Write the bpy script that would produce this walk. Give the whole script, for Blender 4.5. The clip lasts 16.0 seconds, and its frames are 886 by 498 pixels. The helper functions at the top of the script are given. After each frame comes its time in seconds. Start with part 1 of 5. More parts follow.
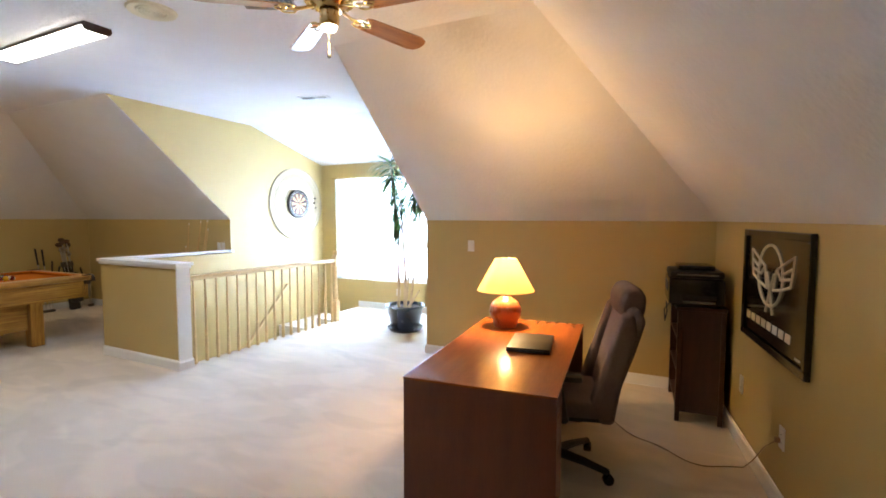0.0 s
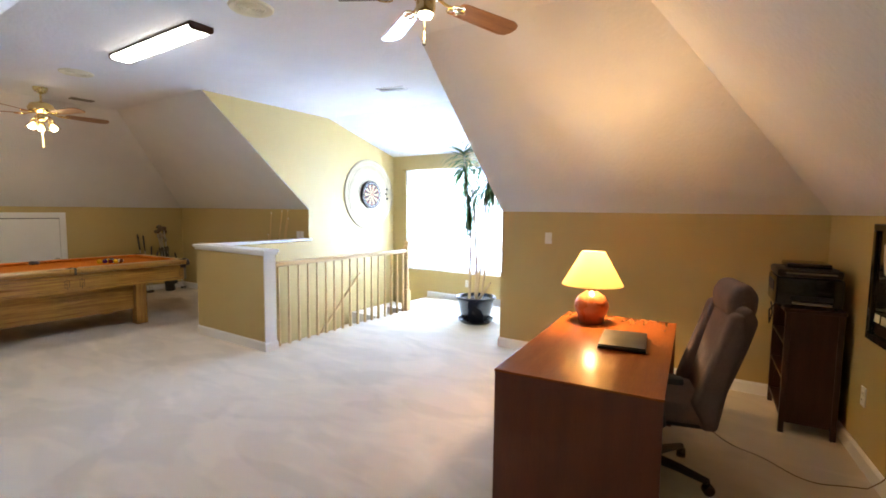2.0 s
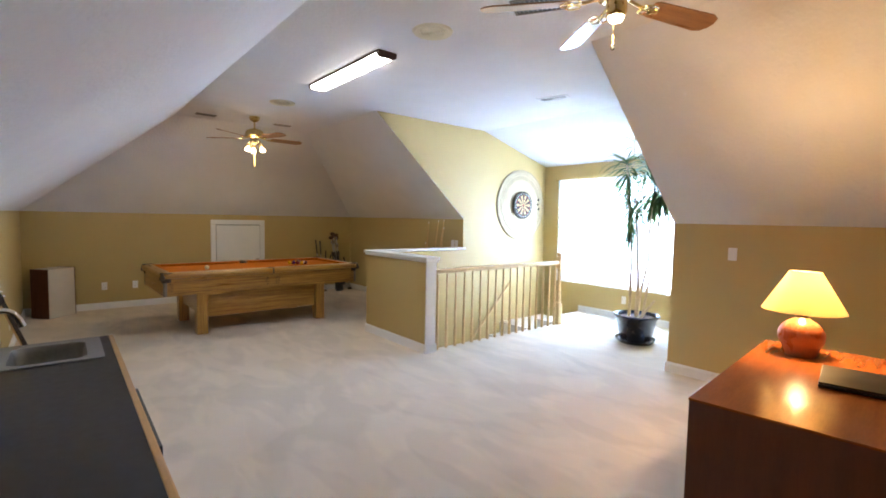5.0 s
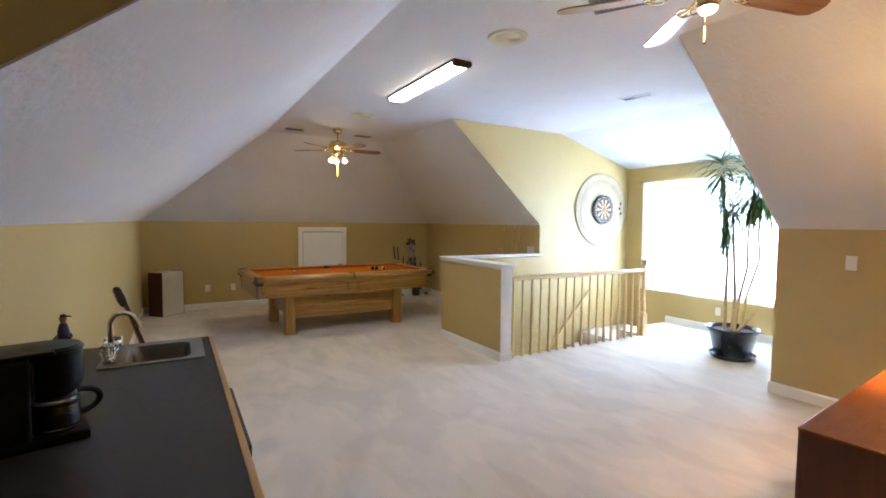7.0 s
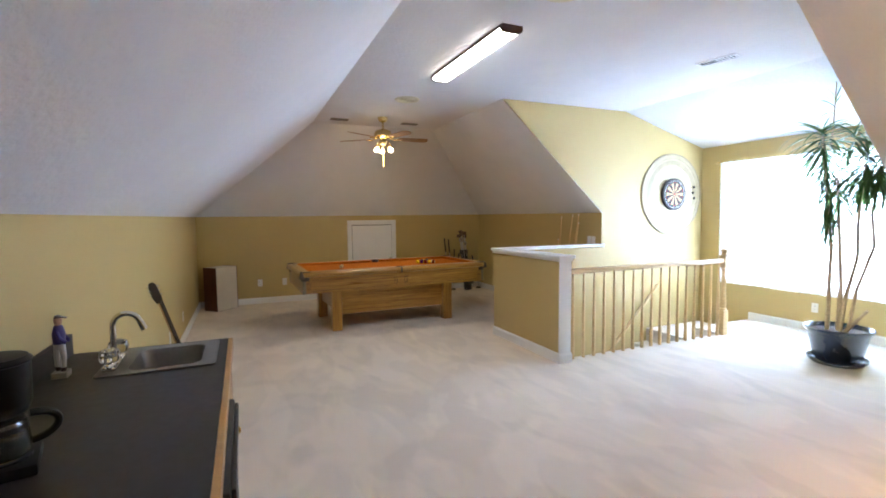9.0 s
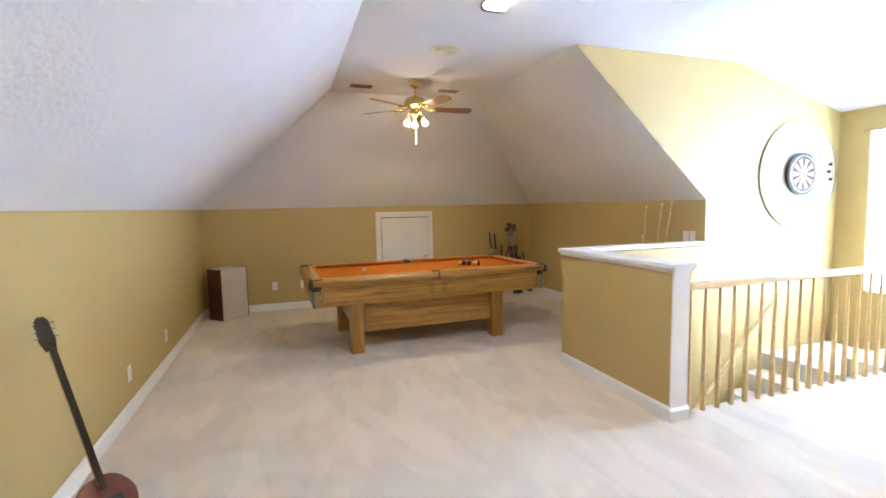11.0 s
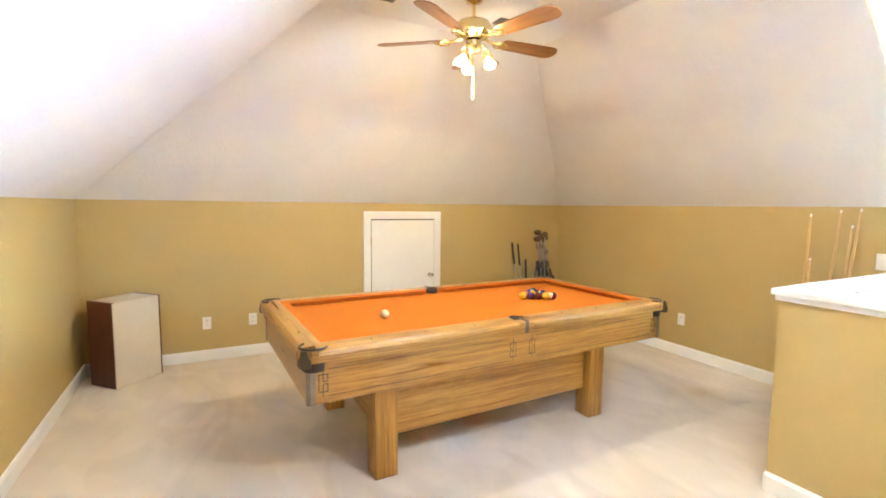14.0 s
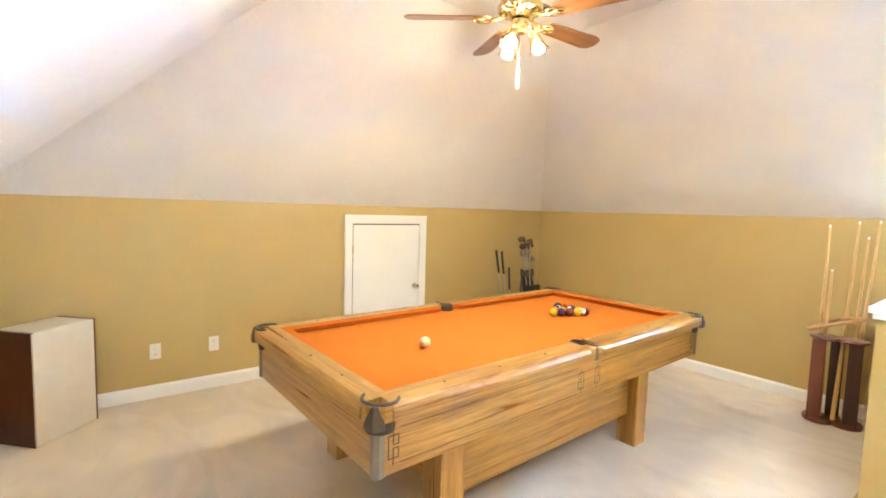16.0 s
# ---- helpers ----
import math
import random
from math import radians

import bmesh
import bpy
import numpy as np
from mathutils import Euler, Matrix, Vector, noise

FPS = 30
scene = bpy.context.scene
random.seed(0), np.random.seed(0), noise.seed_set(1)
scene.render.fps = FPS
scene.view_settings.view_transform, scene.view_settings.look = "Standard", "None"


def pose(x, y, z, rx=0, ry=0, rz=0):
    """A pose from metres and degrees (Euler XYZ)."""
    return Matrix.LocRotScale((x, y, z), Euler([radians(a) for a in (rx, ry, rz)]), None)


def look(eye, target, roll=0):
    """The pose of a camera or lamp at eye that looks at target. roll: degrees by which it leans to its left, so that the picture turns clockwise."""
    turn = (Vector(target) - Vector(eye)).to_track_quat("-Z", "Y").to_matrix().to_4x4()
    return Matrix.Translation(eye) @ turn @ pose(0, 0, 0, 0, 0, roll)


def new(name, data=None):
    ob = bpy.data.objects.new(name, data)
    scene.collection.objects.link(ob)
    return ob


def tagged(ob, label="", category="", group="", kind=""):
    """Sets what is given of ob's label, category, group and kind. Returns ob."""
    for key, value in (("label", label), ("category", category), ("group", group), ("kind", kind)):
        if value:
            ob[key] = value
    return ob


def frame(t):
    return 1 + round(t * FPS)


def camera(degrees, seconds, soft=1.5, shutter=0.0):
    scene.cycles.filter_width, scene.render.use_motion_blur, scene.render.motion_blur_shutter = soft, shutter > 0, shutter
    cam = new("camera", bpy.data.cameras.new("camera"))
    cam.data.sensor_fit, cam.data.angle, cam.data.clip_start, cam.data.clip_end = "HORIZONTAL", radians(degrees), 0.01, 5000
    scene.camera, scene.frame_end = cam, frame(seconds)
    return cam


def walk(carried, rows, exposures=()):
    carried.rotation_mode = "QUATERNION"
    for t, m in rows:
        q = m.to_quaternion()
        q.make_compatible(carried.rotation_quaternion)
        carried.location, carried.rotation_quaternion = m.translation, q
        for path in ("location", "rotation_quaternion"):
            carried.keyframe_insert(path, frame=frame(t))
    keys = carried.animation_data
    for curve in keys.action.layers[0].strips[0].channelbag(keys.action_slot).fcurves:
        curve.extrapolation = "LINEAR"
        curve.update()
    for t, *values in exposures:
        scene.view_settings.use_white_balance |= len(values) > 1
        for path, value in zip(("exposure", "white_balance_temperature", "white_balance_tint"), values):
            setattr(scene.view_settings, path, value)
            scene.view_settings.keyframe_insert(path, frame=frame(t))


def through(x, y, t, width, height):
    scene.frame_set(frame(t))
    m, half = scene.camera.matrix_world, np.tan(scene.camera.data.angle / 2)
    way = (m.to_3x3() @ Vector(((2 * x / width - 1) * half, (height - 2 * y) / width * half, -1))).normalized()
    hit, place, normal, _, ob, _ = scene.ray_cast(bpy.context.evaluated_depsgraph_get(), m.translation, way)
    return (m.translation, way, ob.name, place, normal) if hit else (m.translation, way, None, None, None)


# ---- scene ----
cam = camera(87.5, 16.0, soft=1.8)
PATH = [
    (0, (0.377, 0.274, 1.513), (-0.505, 2.064, 1.382), 0.1),
    (0.5, (0.335, 0.266, 1.506), (-0.588, 2.034, 1.359), 0.3),
    (1, (0.283, 0.247, 1.504), (-0.689, 1.988, 1.348), 0.5),
    (1.5, (0.243, 0.243, 1.501), (-0.791, 1.947, 1.338), 0.5),
    (2, (0.211, 0.226, 1.499), (-0.891, 1.886, 1.333), 0.6),
    (2.5, (0.173, 0.194, 1.497), (-0.999, 1.806, 1.335), 0.7),
    (3, (0.134, 0.169, 1.501), (-1.113, 1.724, 1.34), 0.9),
    (3.5, (0.102, 0.143, 1.503), (-1.223, 1.633, 1.346), 1.0),
    (4, (0.076, 0.127, 1.503), (-1.324, 1.548, 1.354), 1.1),
    (4.5, (0.064, 0.103, 1.499), (-1.408, 1.451, 1.36), 1.1),
    (5, (0.051, 0.093, 1.496), (-1.49, 1.361, 1.366), 1.1),
    (7.5, (0.033, 0.121, 1.52), (-1.724, 1.068, 1.403), 0.3),
    (8, (-0.009, 0.163, 1.516), (-1.791, 1.062, 1.393), 0.0),
    (8.5, (-0.115, 0.219, 1.496), (-1.919, 1.073, 1.364), -0.2),
    (9, (-0.276, 0.334, 1.473), (-2.108, 1.124, 1.33), -0.6),
    (11.5, (-2.022, 0.807, 1.477), (-3.912, 1.435, 1.291), -1.1),
    (12, (-2.454, 0.802, 1.46), (-4.332, 1.467, 1.275), -0.8),
    (12.5, (-2.877, 0.765, 1.454), (-4.738, 1.474, 1.27), -0.4),
    (13, (-3.288, 0.72, 1.466), (-5.124, 1.492, 1.282), 0.1),
    (13.5, (-3.662, 0.672, 1.477), (-5.468, 1.51, 1.29), 0.3),
    (14, (-3.98, 0.577, 1.47), (-5.749, 1.491, 1.285), 0.6),
    (14.5, (-4.224, 0.471, 1.456), (-5.953, 1.46, 1.279), 1.0),
    (15, (-4.456, 0.379, 1.463), (-6.134, 1.453, 1.289), 1.4),
    (15.5, (-4.618, 0.313, 1.467), (-6.251, 1.456, 1.298), 1.5),
    (16, (-4.779, 0.226, 1.465), (-6.368, 1.429, 1.3), 1.6),
]
EXPOSURES = [(0, 0.33, 6250, 9), (4, 0.10, 6250, 9), (7.5, 0.1, 6200, 9), (9, 0.22, 6100, 9), (11.5, 1.03, 6200, 9), (12.5, 1.48, 6200, 8), (14, 1.98, 6100, 6), (16, 2.14, 6000, 5)]
walk(cam, [(t, look(eye, target, roll)) for t, eye, target, roll in PATH], EXPOSURES)


# ---- light ----
world = bpy.data.worlds.new("sky")
scene.world = world
world.use_nodes = True
wn = world.node_tree.nodes
sky = wn.new("ShaderNodeTexSky")
sky.sky_type, sky.sun_disc = "NISHITA", False
sky.sun_elevation, sky.sun_rotation = radians(45), radians(200)
world.node_tree.links.new(sky.outputs[0], wn["Background"].inputs[0])
wn["Background"].inputs[1].default_value = 0.12


def lamp(name, kind, m, power, colour, size=0.1, size_y=None):
    data = bpy.data.lights.new(name, kind)
    data.energy, data.color = power, colour
    if kind == "AREA":
        data.shape, data.size, data.size_y = "RECTANGLE", size, size_y or size
    else:
        data.shadow_soft_size = size
    if kind == "SPOT":
        data.spot_size, data.spot_blend = radians(180), 0.3
    ob = new(name, data)
    ob.matrix_world = m
    return tagged(ob, kind="structure")


WINDOW_POWER, TUBE_POWER, DESK_POWER, FAN_POWER = 660, 16, 33, 6.8
sun = bpy.data.lights.new("sun", "SUN")
sun.energy, sun.angle, sun.color = 1.0, radians(10), (1, 0.96, 0.9)
new("sun", sun).matrix_world = pose(0, 0, 9, 45, 0, 160)
lamp("window_light", "AREA", pose(-3.71, 7.05, 1.40, 90, 0, 180), WINDOW_POWER, (0.60, 0.81, 1.20), 2.5, 1.9)

# ---- materials ----


def material(name, colour, rough=0.6, metal=0.0, var=0.12, scale=8.0, bump=0.0, bump_scale=60.0, stretch=(1, 1, 1),
             dark=None, coat=0.0, fine=90.0, spec=0.5, per_object=0.0, uneven=0.07, wavy=0.0):
    """A surface with broad mottling, fine grain and relief, in real-world size."""
    m = bpy.data.materials.new(name)
    m.use_nodes = True
    nt = m.node_tree
    n, link = nt.nodes, nt.links.new
    b = n["Principled BSDF"]
    b.inputs["Roughness"].default_value, b.inputs["Metallic"].default_value = rough, metal
    b.inputs["Coat Weight"].default_value, b.inputs["Specular IOR Level"].default_value = coat, spec
    b.inputs["Coat Roughness"].default_value = 0.15
    co = n.new("ShaderNodeTexCoord")
    mp = n.new("ShaderNodeMapping")
    mp.inputs["Scale"].default_value = stretch
    link(co.outputs["Object"], mp.inputs[0])
    broad, small = n.new("ShaderNodeTexNoise"), n.new("ShaderNodeTexNoise")
    broad.inputs["Scale"].default_value, small.inputs["Scale"].default_value = scale, fine
    broad.inputs["Detail"].default_value, broad.inputs["Distortion"].default_value = 4, wavy
    small.inputs["Detail"].default_value = 3
    for t in (broad, small):
        link(mp.outputs[0], t.inputs["Vector"])
    mix = n.new("ShaderNodeMix")
    mix.data_type = "FLOAT"
    mix.inputs[0].default_value = 0.35
    link(broad.outputs["Fac"], mix.inputs[2]), link(small.outputs["Fac"], mix.inputs[3])
    ramp = n.new("ShaderNodeValToRGB")
    low = dark or [c * (1 - var) for c in colour]
    high = colour if dark else [min(1, c * (1 + var)) for c in colour]
    ramp.color_ramp.elements[0].position, ramp.color_ramp.elements[1].position = 0.32, 0.68
    ramp.color_ramp.elements[0].color, ramp.color_ramp.elements[1].color = (*low, 1), (*high, 1)
    link(mix.outputs[0], ramp.inputs[0])
    out = ramp.outputs[0]
    if per_object:
        info, hsv, mr = n.new("ShaderNodeObjectInfo"), n.new("ShaderNodeHueSaturation"), n.new("ShaderNodeMapRange")
        mr.inputs[3].default_value, mr.inputs[4].default_value = 1 - per_object, 1 + per_object
        link(info.outputs["Random"], mr.inputs[0]), link(mr.outputs[0], hsv.inputs["Value"]), link(out, hsv.inputs["Color"])
        out = hsv.outputs[0]
    link(out, b.inputs["Base Color"])
    rr = n.new("ShaderNodeMapRange")
    rr.inputs[3].default_value, rr.inputs[4].default_value = max(0, rough - uneven), min(1, rough + uneven)
    link(broad.outputs["Fac"], rr.inputs[0]), link(rr.outputs[0], b.inputs["Roughness"])
    if bump:
        bt, bn = n.new("ShaderNodeTexNoise"), n.new("ShaderNodeBump")
        bt.inputs["Scale"].default_value, bt.inputs["Detail"].default_value = bump_scale, 4
        link(mp.outputs[0], bt.inputs["Vector"])
        bn.inputs["Strength"].default_value, bn.inputs["Distance"].default_value = bump, 0.01
        link(bt.outputs["Fac"], bn.inputs["Height"]), link(bn.outputs[0], b.inputs["Normal"])
    return m


def glow(name, colour, strength, base=(0.8, 0.8, 0.8)):
    m = bpy.data.materials.new(name)
    m.use_nodes = True
    b = m.node_tree.nodes["Principled BSDF"]
    b.inputs["Base Color"].default_value = (*base, 1)
    b.inputs["Emission Color"].default_value = (*colour, 1)
    b.inputs["Emission Strength"].default_value = strength
    return m


def glassy(name, colour, rough=0.0):
    m = bpy.data.materials.new(name)
    m.use_nodes = True
    b = m.node_tree.nodes["Principled BSDF"]
    b.inputs["Base Color"].default_value = (*colour, 1)
    b.inputs["Transmission Weight"].default_value = 1
    b.inputs["Roughness"].default_value = rough
    b.inputs["IOR"].default_value = 1.45
    return m


def sheer(name, colour, through=0.35):
    """Thin woven cloth that lets light through."""
    m = bpy.data.materials.new(name)
    m.use_nodes = True
    n, link = m.node_tree.nodes, m.node_tree.links.new
    d, t, mix = n.new("ShaderNodeBsdfDiffuse"), n.new("ShaderNodeBsdfTranslucent"), n.new("ShaderNodeMixShader")
    d.inputs[0].default_value = t.inputs[0].default_value = (*colour, 1)
    mix.inputs[0].default_value = through
    link(d.outputs[0], mix.inputs[1]), link(t.outputs[0], mix.inputs[2])
    link(mix.outputs[0], n["Material Output"].inputs[0])
    return m


def carpet(name, colour):
    """Cut pile, brushed one way and the other by the vacuum cleaner."""
    m = material(name, colour, 0.95, var=0.05, scale=1.4, bump=0.55, bump_scale=240, fine=330, spec=0.1)
    n, link = m.node_tree.nodes, m.node_tree.links.new
    b = n["Principled BSDF"]
    ramp = b.inputs["Base Color"].links[0].from_node
    co = n.new("ShaderNodeTexCoord")
    total = None
    for turn, stretch, shift in ((24, (0.9, 1.9, 1), 0), (-38, (1.0, 2.1, 1), 7)):
        mp, t, r = n.new("ShaderNodeMapping"), n.new("ShaderNodeTexNoise"), n.new("ShaderNodeMapRange")
        mp.inputs["Rotation"].default_value, mp.inputs["Scale"].default_value = (0, 0, radians(turn)), stretch
        mp.inputs["Location"].default_value = (shift, shift, 0)
        t.inputs["Scale"].default_value, t.inputs["Detail"].default_value, t.inputs["Distortion"].default_value = 1.3, 2, 0.8
        r.inputs[1].default_value, r.inputs[2].default_value, r.inputs[3].default_value, r.inputs[4].default_value = 0.46, 0.54, 0.963, 1.032
        link(co.outputs["Object"], mp.inputs[0]), link(mp.outputs[0], t.inputs["Vector"]), link(t.outputs["Fac"], r.inputs[0])
        if total is None:
            total = r.outputs[0]
        else:
            mul = n.new("ShaderNodeMath")
            mul.operation = "MULTIPLY"
            link(total, mul.inputs[0]), link(r.outputs[0], mul.inputs[1])
            total = mul.outputs[0]
    hsv = n.new("ShaderNodeHueSaturation")
    link(ramp.outputs[0], hsv.inputs["Color"]), link(total, hsv.inputs["Value"]), link(hsv.outputs[0], b.inputs["Base Color"])
    return m


TAN = material("tan_wall_paint", (0.49, 0.358, 0.134), 0.55, var=0.03, scale=2.0, bump=0.06, bump_scale=160)
CEIL = material("textured_white_ceiling", (0.75, 0.735, 0.745), 0.9, var=0.03, scale=3.0, bump=0.5, bump_scale=34, fine=60)
WHITE = material("white_trim_paint", (0.84, 0.835, 0.83), 0.35, var=0.02, scale=5)
PLASTIC = material("white_switch_plastic", (0.78, 0.76, 0.70), 0.3, var=0.02)
CARPET = carpet("cream_carpet", (0.73, 0.65, 0.545))
OAK = material("light_oak_wood", (0.46, 0.27, 0.11), 0.38, var=0.2, scale=5, stretch=(8, 8, 0.7), fine=30, coat=0.2)
PINE = material("golden_oak_rail", (0.62, 0.42, 0.19), 0.4, var=0.15, scale=5, stretch=(6, 0.8, 6), fine=30, coat=0.2)
TABLEWOOD = material("rustic_oak_wood", (0.54, 0.29, 0.060), 0.30, dark=(0.20, 0.078, 0.012), wavy=1.1, scale=2.8, stretch=(13, 0.5, 13), fine=21, coat=0.15, bump=0.10, bump_scale=25)
TABLEWOOD_UP = material("rustic_oak_upright", (0.54, 0.29, 0.060), 0.30, dark=(0.20, 0.078, 0.012), wavy=1.1, scale=2.8, stretch=(13, 13, 0.5), fine=21, coat=0.15, bump=0.10, bump_scale=25)
TABLEWOOD_X = material("rustic_oak_cross", (0.54, 0.29, 0.060), 0.30, dark=(0.20, 0.078, 0.012), wavy=1.1, scale=2.8, stretch=(0.5, 13, 13), fine=21, coat=0.15, bump=0.10, bump_scale=25)
FELT = material("orange_billiard_felt", (0.48, 0.140, 0.016), 0.95, var=0.05, scale=3, bump=0.15, bump_scale=500, spec=0.05)
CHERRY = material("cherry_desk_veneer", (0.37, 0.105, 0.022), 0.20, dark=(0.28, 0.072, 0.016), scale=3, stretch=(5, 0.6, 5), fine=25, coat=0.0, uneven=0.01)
# Same cherry, grain upright; the shade away from the window is in its colour.
CHERRY_UP_SHADED = material("shaded_cherry_veneer", (0.17, 0.046, 0.014), 0.45, dark=(0.115, 0.028, 0.010), scale=3, stretch=(5, 5, 0.6), fine=25)
DARKWOOD = material("dark_espresso_wood", (0.045, 0.016, 0.010), 0.35, var=0.3, scale=5, stretch=(5, 5, 0.6), fine=30)
MAHOGANY = material("red_mahogany_wood", (0.17, 0.036, 0.012), 0.3, dark=(0.09, 0.02, 0.009), scale=5, stretch=(6, 6, 0.7), fine=30, coat=0.3)
BLACK = material("black_plastic", (0.012, 0.012, 0.013), 0.4, var=0.2)
GLOSSBLACK = material("glossy_black_plastic", (0.010, 0.010, 0.011), 0.15, var=0.2, coat=0.4)
LEATHER = material("dark_brown_leather", (0.035, 0.022, 0.016), 0.5, var=0.2, bump=0.2, bump_scale=120)
PEWTER = material("brushed_pewter", (0.13, 0.115, 0.095), 0.45, metal=0.8, var=0.15)
BRONZE = material("dark_bronze_metal", (0.085, 0.066, 0.052), 0.45, metal=0.3, var=0.2)
STRIP = material("grey_bronze_strip", (0.20, 0.165, 0.13), 0.5, metal=0.2, var=0.15)
BRASS = material("polished_brass", (0.70, 0.55, 0.26), 0.18, metal=1.0, var=0.05)
CHROME = material("chrome", (0.75, 0.75, 0.76), 0.10, metal=1.0, var=0.03)
BASIN = material("dull_steel_basin", (0.22, 0.215, 0.21), 0.38, metal=1.0, var=0.12, scale=12)
STEEL = material("brushed_steel", (0.55, 0.54, 0.52), 0.30, metal=1.0, var=0.05, stretch=(1, 12, 1))
BLADE = material("oak_fan_blade", (0.36, 0.165, 0.055), 0.3, dark=(0.20, 0.08, 0.025), scale=4, stretch=(0.8, 9, 9), fine=25, coat=0.25)
FABRIC = material("mauve_grey_chair_fabric", (0.19, 0.145, 0.14), 0.9, var=0.15, scale=6, bump=0.4, bump_scale=350, spec=0.2)
COUNTER = material("dark_grey_laminate", (0.020, 0.0158, 0.0145), 0.5, var=0.15, scale=30, fine=300, spec=0.42)
CREAM = material("cream_speaker_cloth", (0.66, 0.60, 0.50), 0.9, var=0.04, bump=0.3, bump_scale=600)

# ---- building ----


def part(name, bm, mat, parent=None, label="", smooth=False):
    me = bpy.data.meshes.new(name)
    bmesh.ops.recalc_face_normals(bm, faces=bm.faces)
    bm.to_mesh(me)
    bm.free()
    me.materials.append(mat)
    if smooth:
        for p in me.polygons:
            p.use_smooth = True
        me.set_sharp_from_angle(angle=radians(40))
    ob = new(name, me)
    if parent:
        ob.parent = parent
    return tagged(ob, label=label)


def thing(name, m, label, category, group="", kind=""):
    ob = new(name)
    ob.empty_display_size = 0.05
    ob.matrix_world = m
    return tagged(ob, label, category, group, kind)


def prism(bm, pts, way):
    """A flat outline pushed along a way."""
    way = Vector(way)
    a = [bm.verts.new(p) for p in pts]
    b = [bm.verts.new(Vector(p) + way) for p in pts]
    n = len(pts)
    bm.faces.new(a[::-1]), bm.faces.new(b)
    for i in range(n):
        bm.faces.new((a[i], a[(i + 1) % n], b[(i + 1) % n], b[i]))
    return bm


def box(x0, x1, y0, y1, z0, z1, bevel=0.0, bm=None, seg=2):
    made = bmesh.new()
    bmesh.ops.create_cube(made, size=1, matrix=Matrix.LocRotScale(((x0 + x1) / 2, (y0 + y1) / 2, (z0 + z1) / 2), None, (abs(x1 - x0), abs(y1 - y0), abs(z1 - z0))))
    if bevel:
        bmesh.ops.bevel(made, geom=made.edges[:], offset=bevel, segments=seg, affect="EDGES", profile=0.6)
    return join(bm, made)


def join(bm, made, m=None):
    if m is not None:
        bmesh.ops.transform(made, matrix=m, verts=made.verts)
    if bm is None:
        return made
    me = bpy.data.meshes.new("tmp")
    made.to_mesh(me)
    made.free()
    bm.from_mesh(me)
    bpy.data.meshes.remove(me)
    return bm


def lathe(profile, seg=24, bm=None, m=None):
    """A round shape from (radius, height) pairs, bottom to top."""
    made = bmesh.new()
    rings = []
    for r, z in profile:
        if r < 1e-5:
            rings.append([made.verts.new((0, 0, z))])
        else:
            rings.append([made.verts.new((r * math.cos(2 * math.pi * i / seg), r * math.sin(2 * math.pi * i / seg), z)) for i in range(seg)])
    for a, b in zip(rings, rings[1:]):
        if len(a) == 1 and len(b) == 1:
            continue
        for i in range(seg):
            j = (i + 1) % seg
            if len(a) == 1:
                made.faces.new((a[0], b[j], b[i]))
            elif len(b) == 1:
                made.faces.new((a[i], a[j], b[0]))
            else:
                made.faces.new((a[i], a[j], b[j], b[i]))
    return join(bm, made, m)


def tube(points, r, seg=10, bm=None, r_end=None):
    """A round bar along points, tapering to r_end."""
    made = bmesh.new()
    pts = [Vector(p) for p in points]
    rings = []
    side = None
    for i, p in enumerate(pts):
        d = (pts[min(i + 1, len(pts) - 1)] - pts[max(i - 1, 0)]).normalized()
        if side is None:
            side = d.orthogonal().normalized()
        side = (side - d * side.dot(d)).normalized()
        up = d.cross(side)
        rad = r if r_end is None else r + (r_end - r) * i / (len(pts) - 1)
        rings.append([made.verts.new(p + rad * (side * math.cos(2 * math.pi * k / seg) + up * math.sin(2 * math.pi * k / seg))) for k in range(seg)])
    for a, b in zip(rings, rings[1:]):
        for k in range(seg):
            made.faces.new((a[k], a[(k + 1) % seg], b[(k + 1) % seg], b[k]))
    made.faces.new(rings[0][::-1]), made.faces.new(rings[-1])
    return join(bm, made)


def setting(name, bm, mat, label="", category=""):
    ob = part(name, bm, mat)
    return tagged(ob, label, category, "", "structure")


# ---- the attic room ----
K, C = 1.494, 2.87                      # knee wall and ceiling heights
WX, SY, NY, GY = -8.77, -0.37, 4.80, 6.735  # west, south, north walls, window wall
DW, DE = -5.195, -2.055                 # dormer's cheeks
TS, TN, TW, TE = 1.335, 3.25, -7.40, -0.443  # where the slopes meet the flat ceiling
SX = -0.81                              # west cheek of the south dormer
SD = -1.7                               # back of the south dormer
LEAN_E = 0.123
DOWN = -2.6                             # foot of the stairs


def east(y):
    return 0.72 + (NY - y) * LEAN_E


def east_top(y):
    return TE + (TN - y) * LEAN_E


RX, RY, LX, LY = -4.06, 3.30, -4.42, 5.66   # stairwell's edges
bm = bmesh.new()
prism(bm, [(WX - 0.2, SD - 0.2, 0), (2, SD - 0.2, 0), (2, RY, 0), (WX - 0.2, RY, 0)], (0, 0, -0.25))
prism(bm, [(RX, RY, 0), (2, RY, 0), (2, NY + 0.2, 0), (RX, NY + 0.2, 0)], (0, 0, -0.25))
prism(bm, [(RX, NY + 0.2, 0), (DE + 0.2, NY + 0.2, 0), (DE + 0.2, GY + 0.1, 0), (LX, GY + 0.1, 0), (LX, LY, 0), (RX, LY, 0)], (0, 0, -0.25))
prism(bm, [(WX - 0.2, RY, 0), (DW - 0.12, RY, 0), (DW - 0.12, NY + 0.2, 0), (WX - 0.2, NY + 0.2, 0)], (0, 0, -0.25))
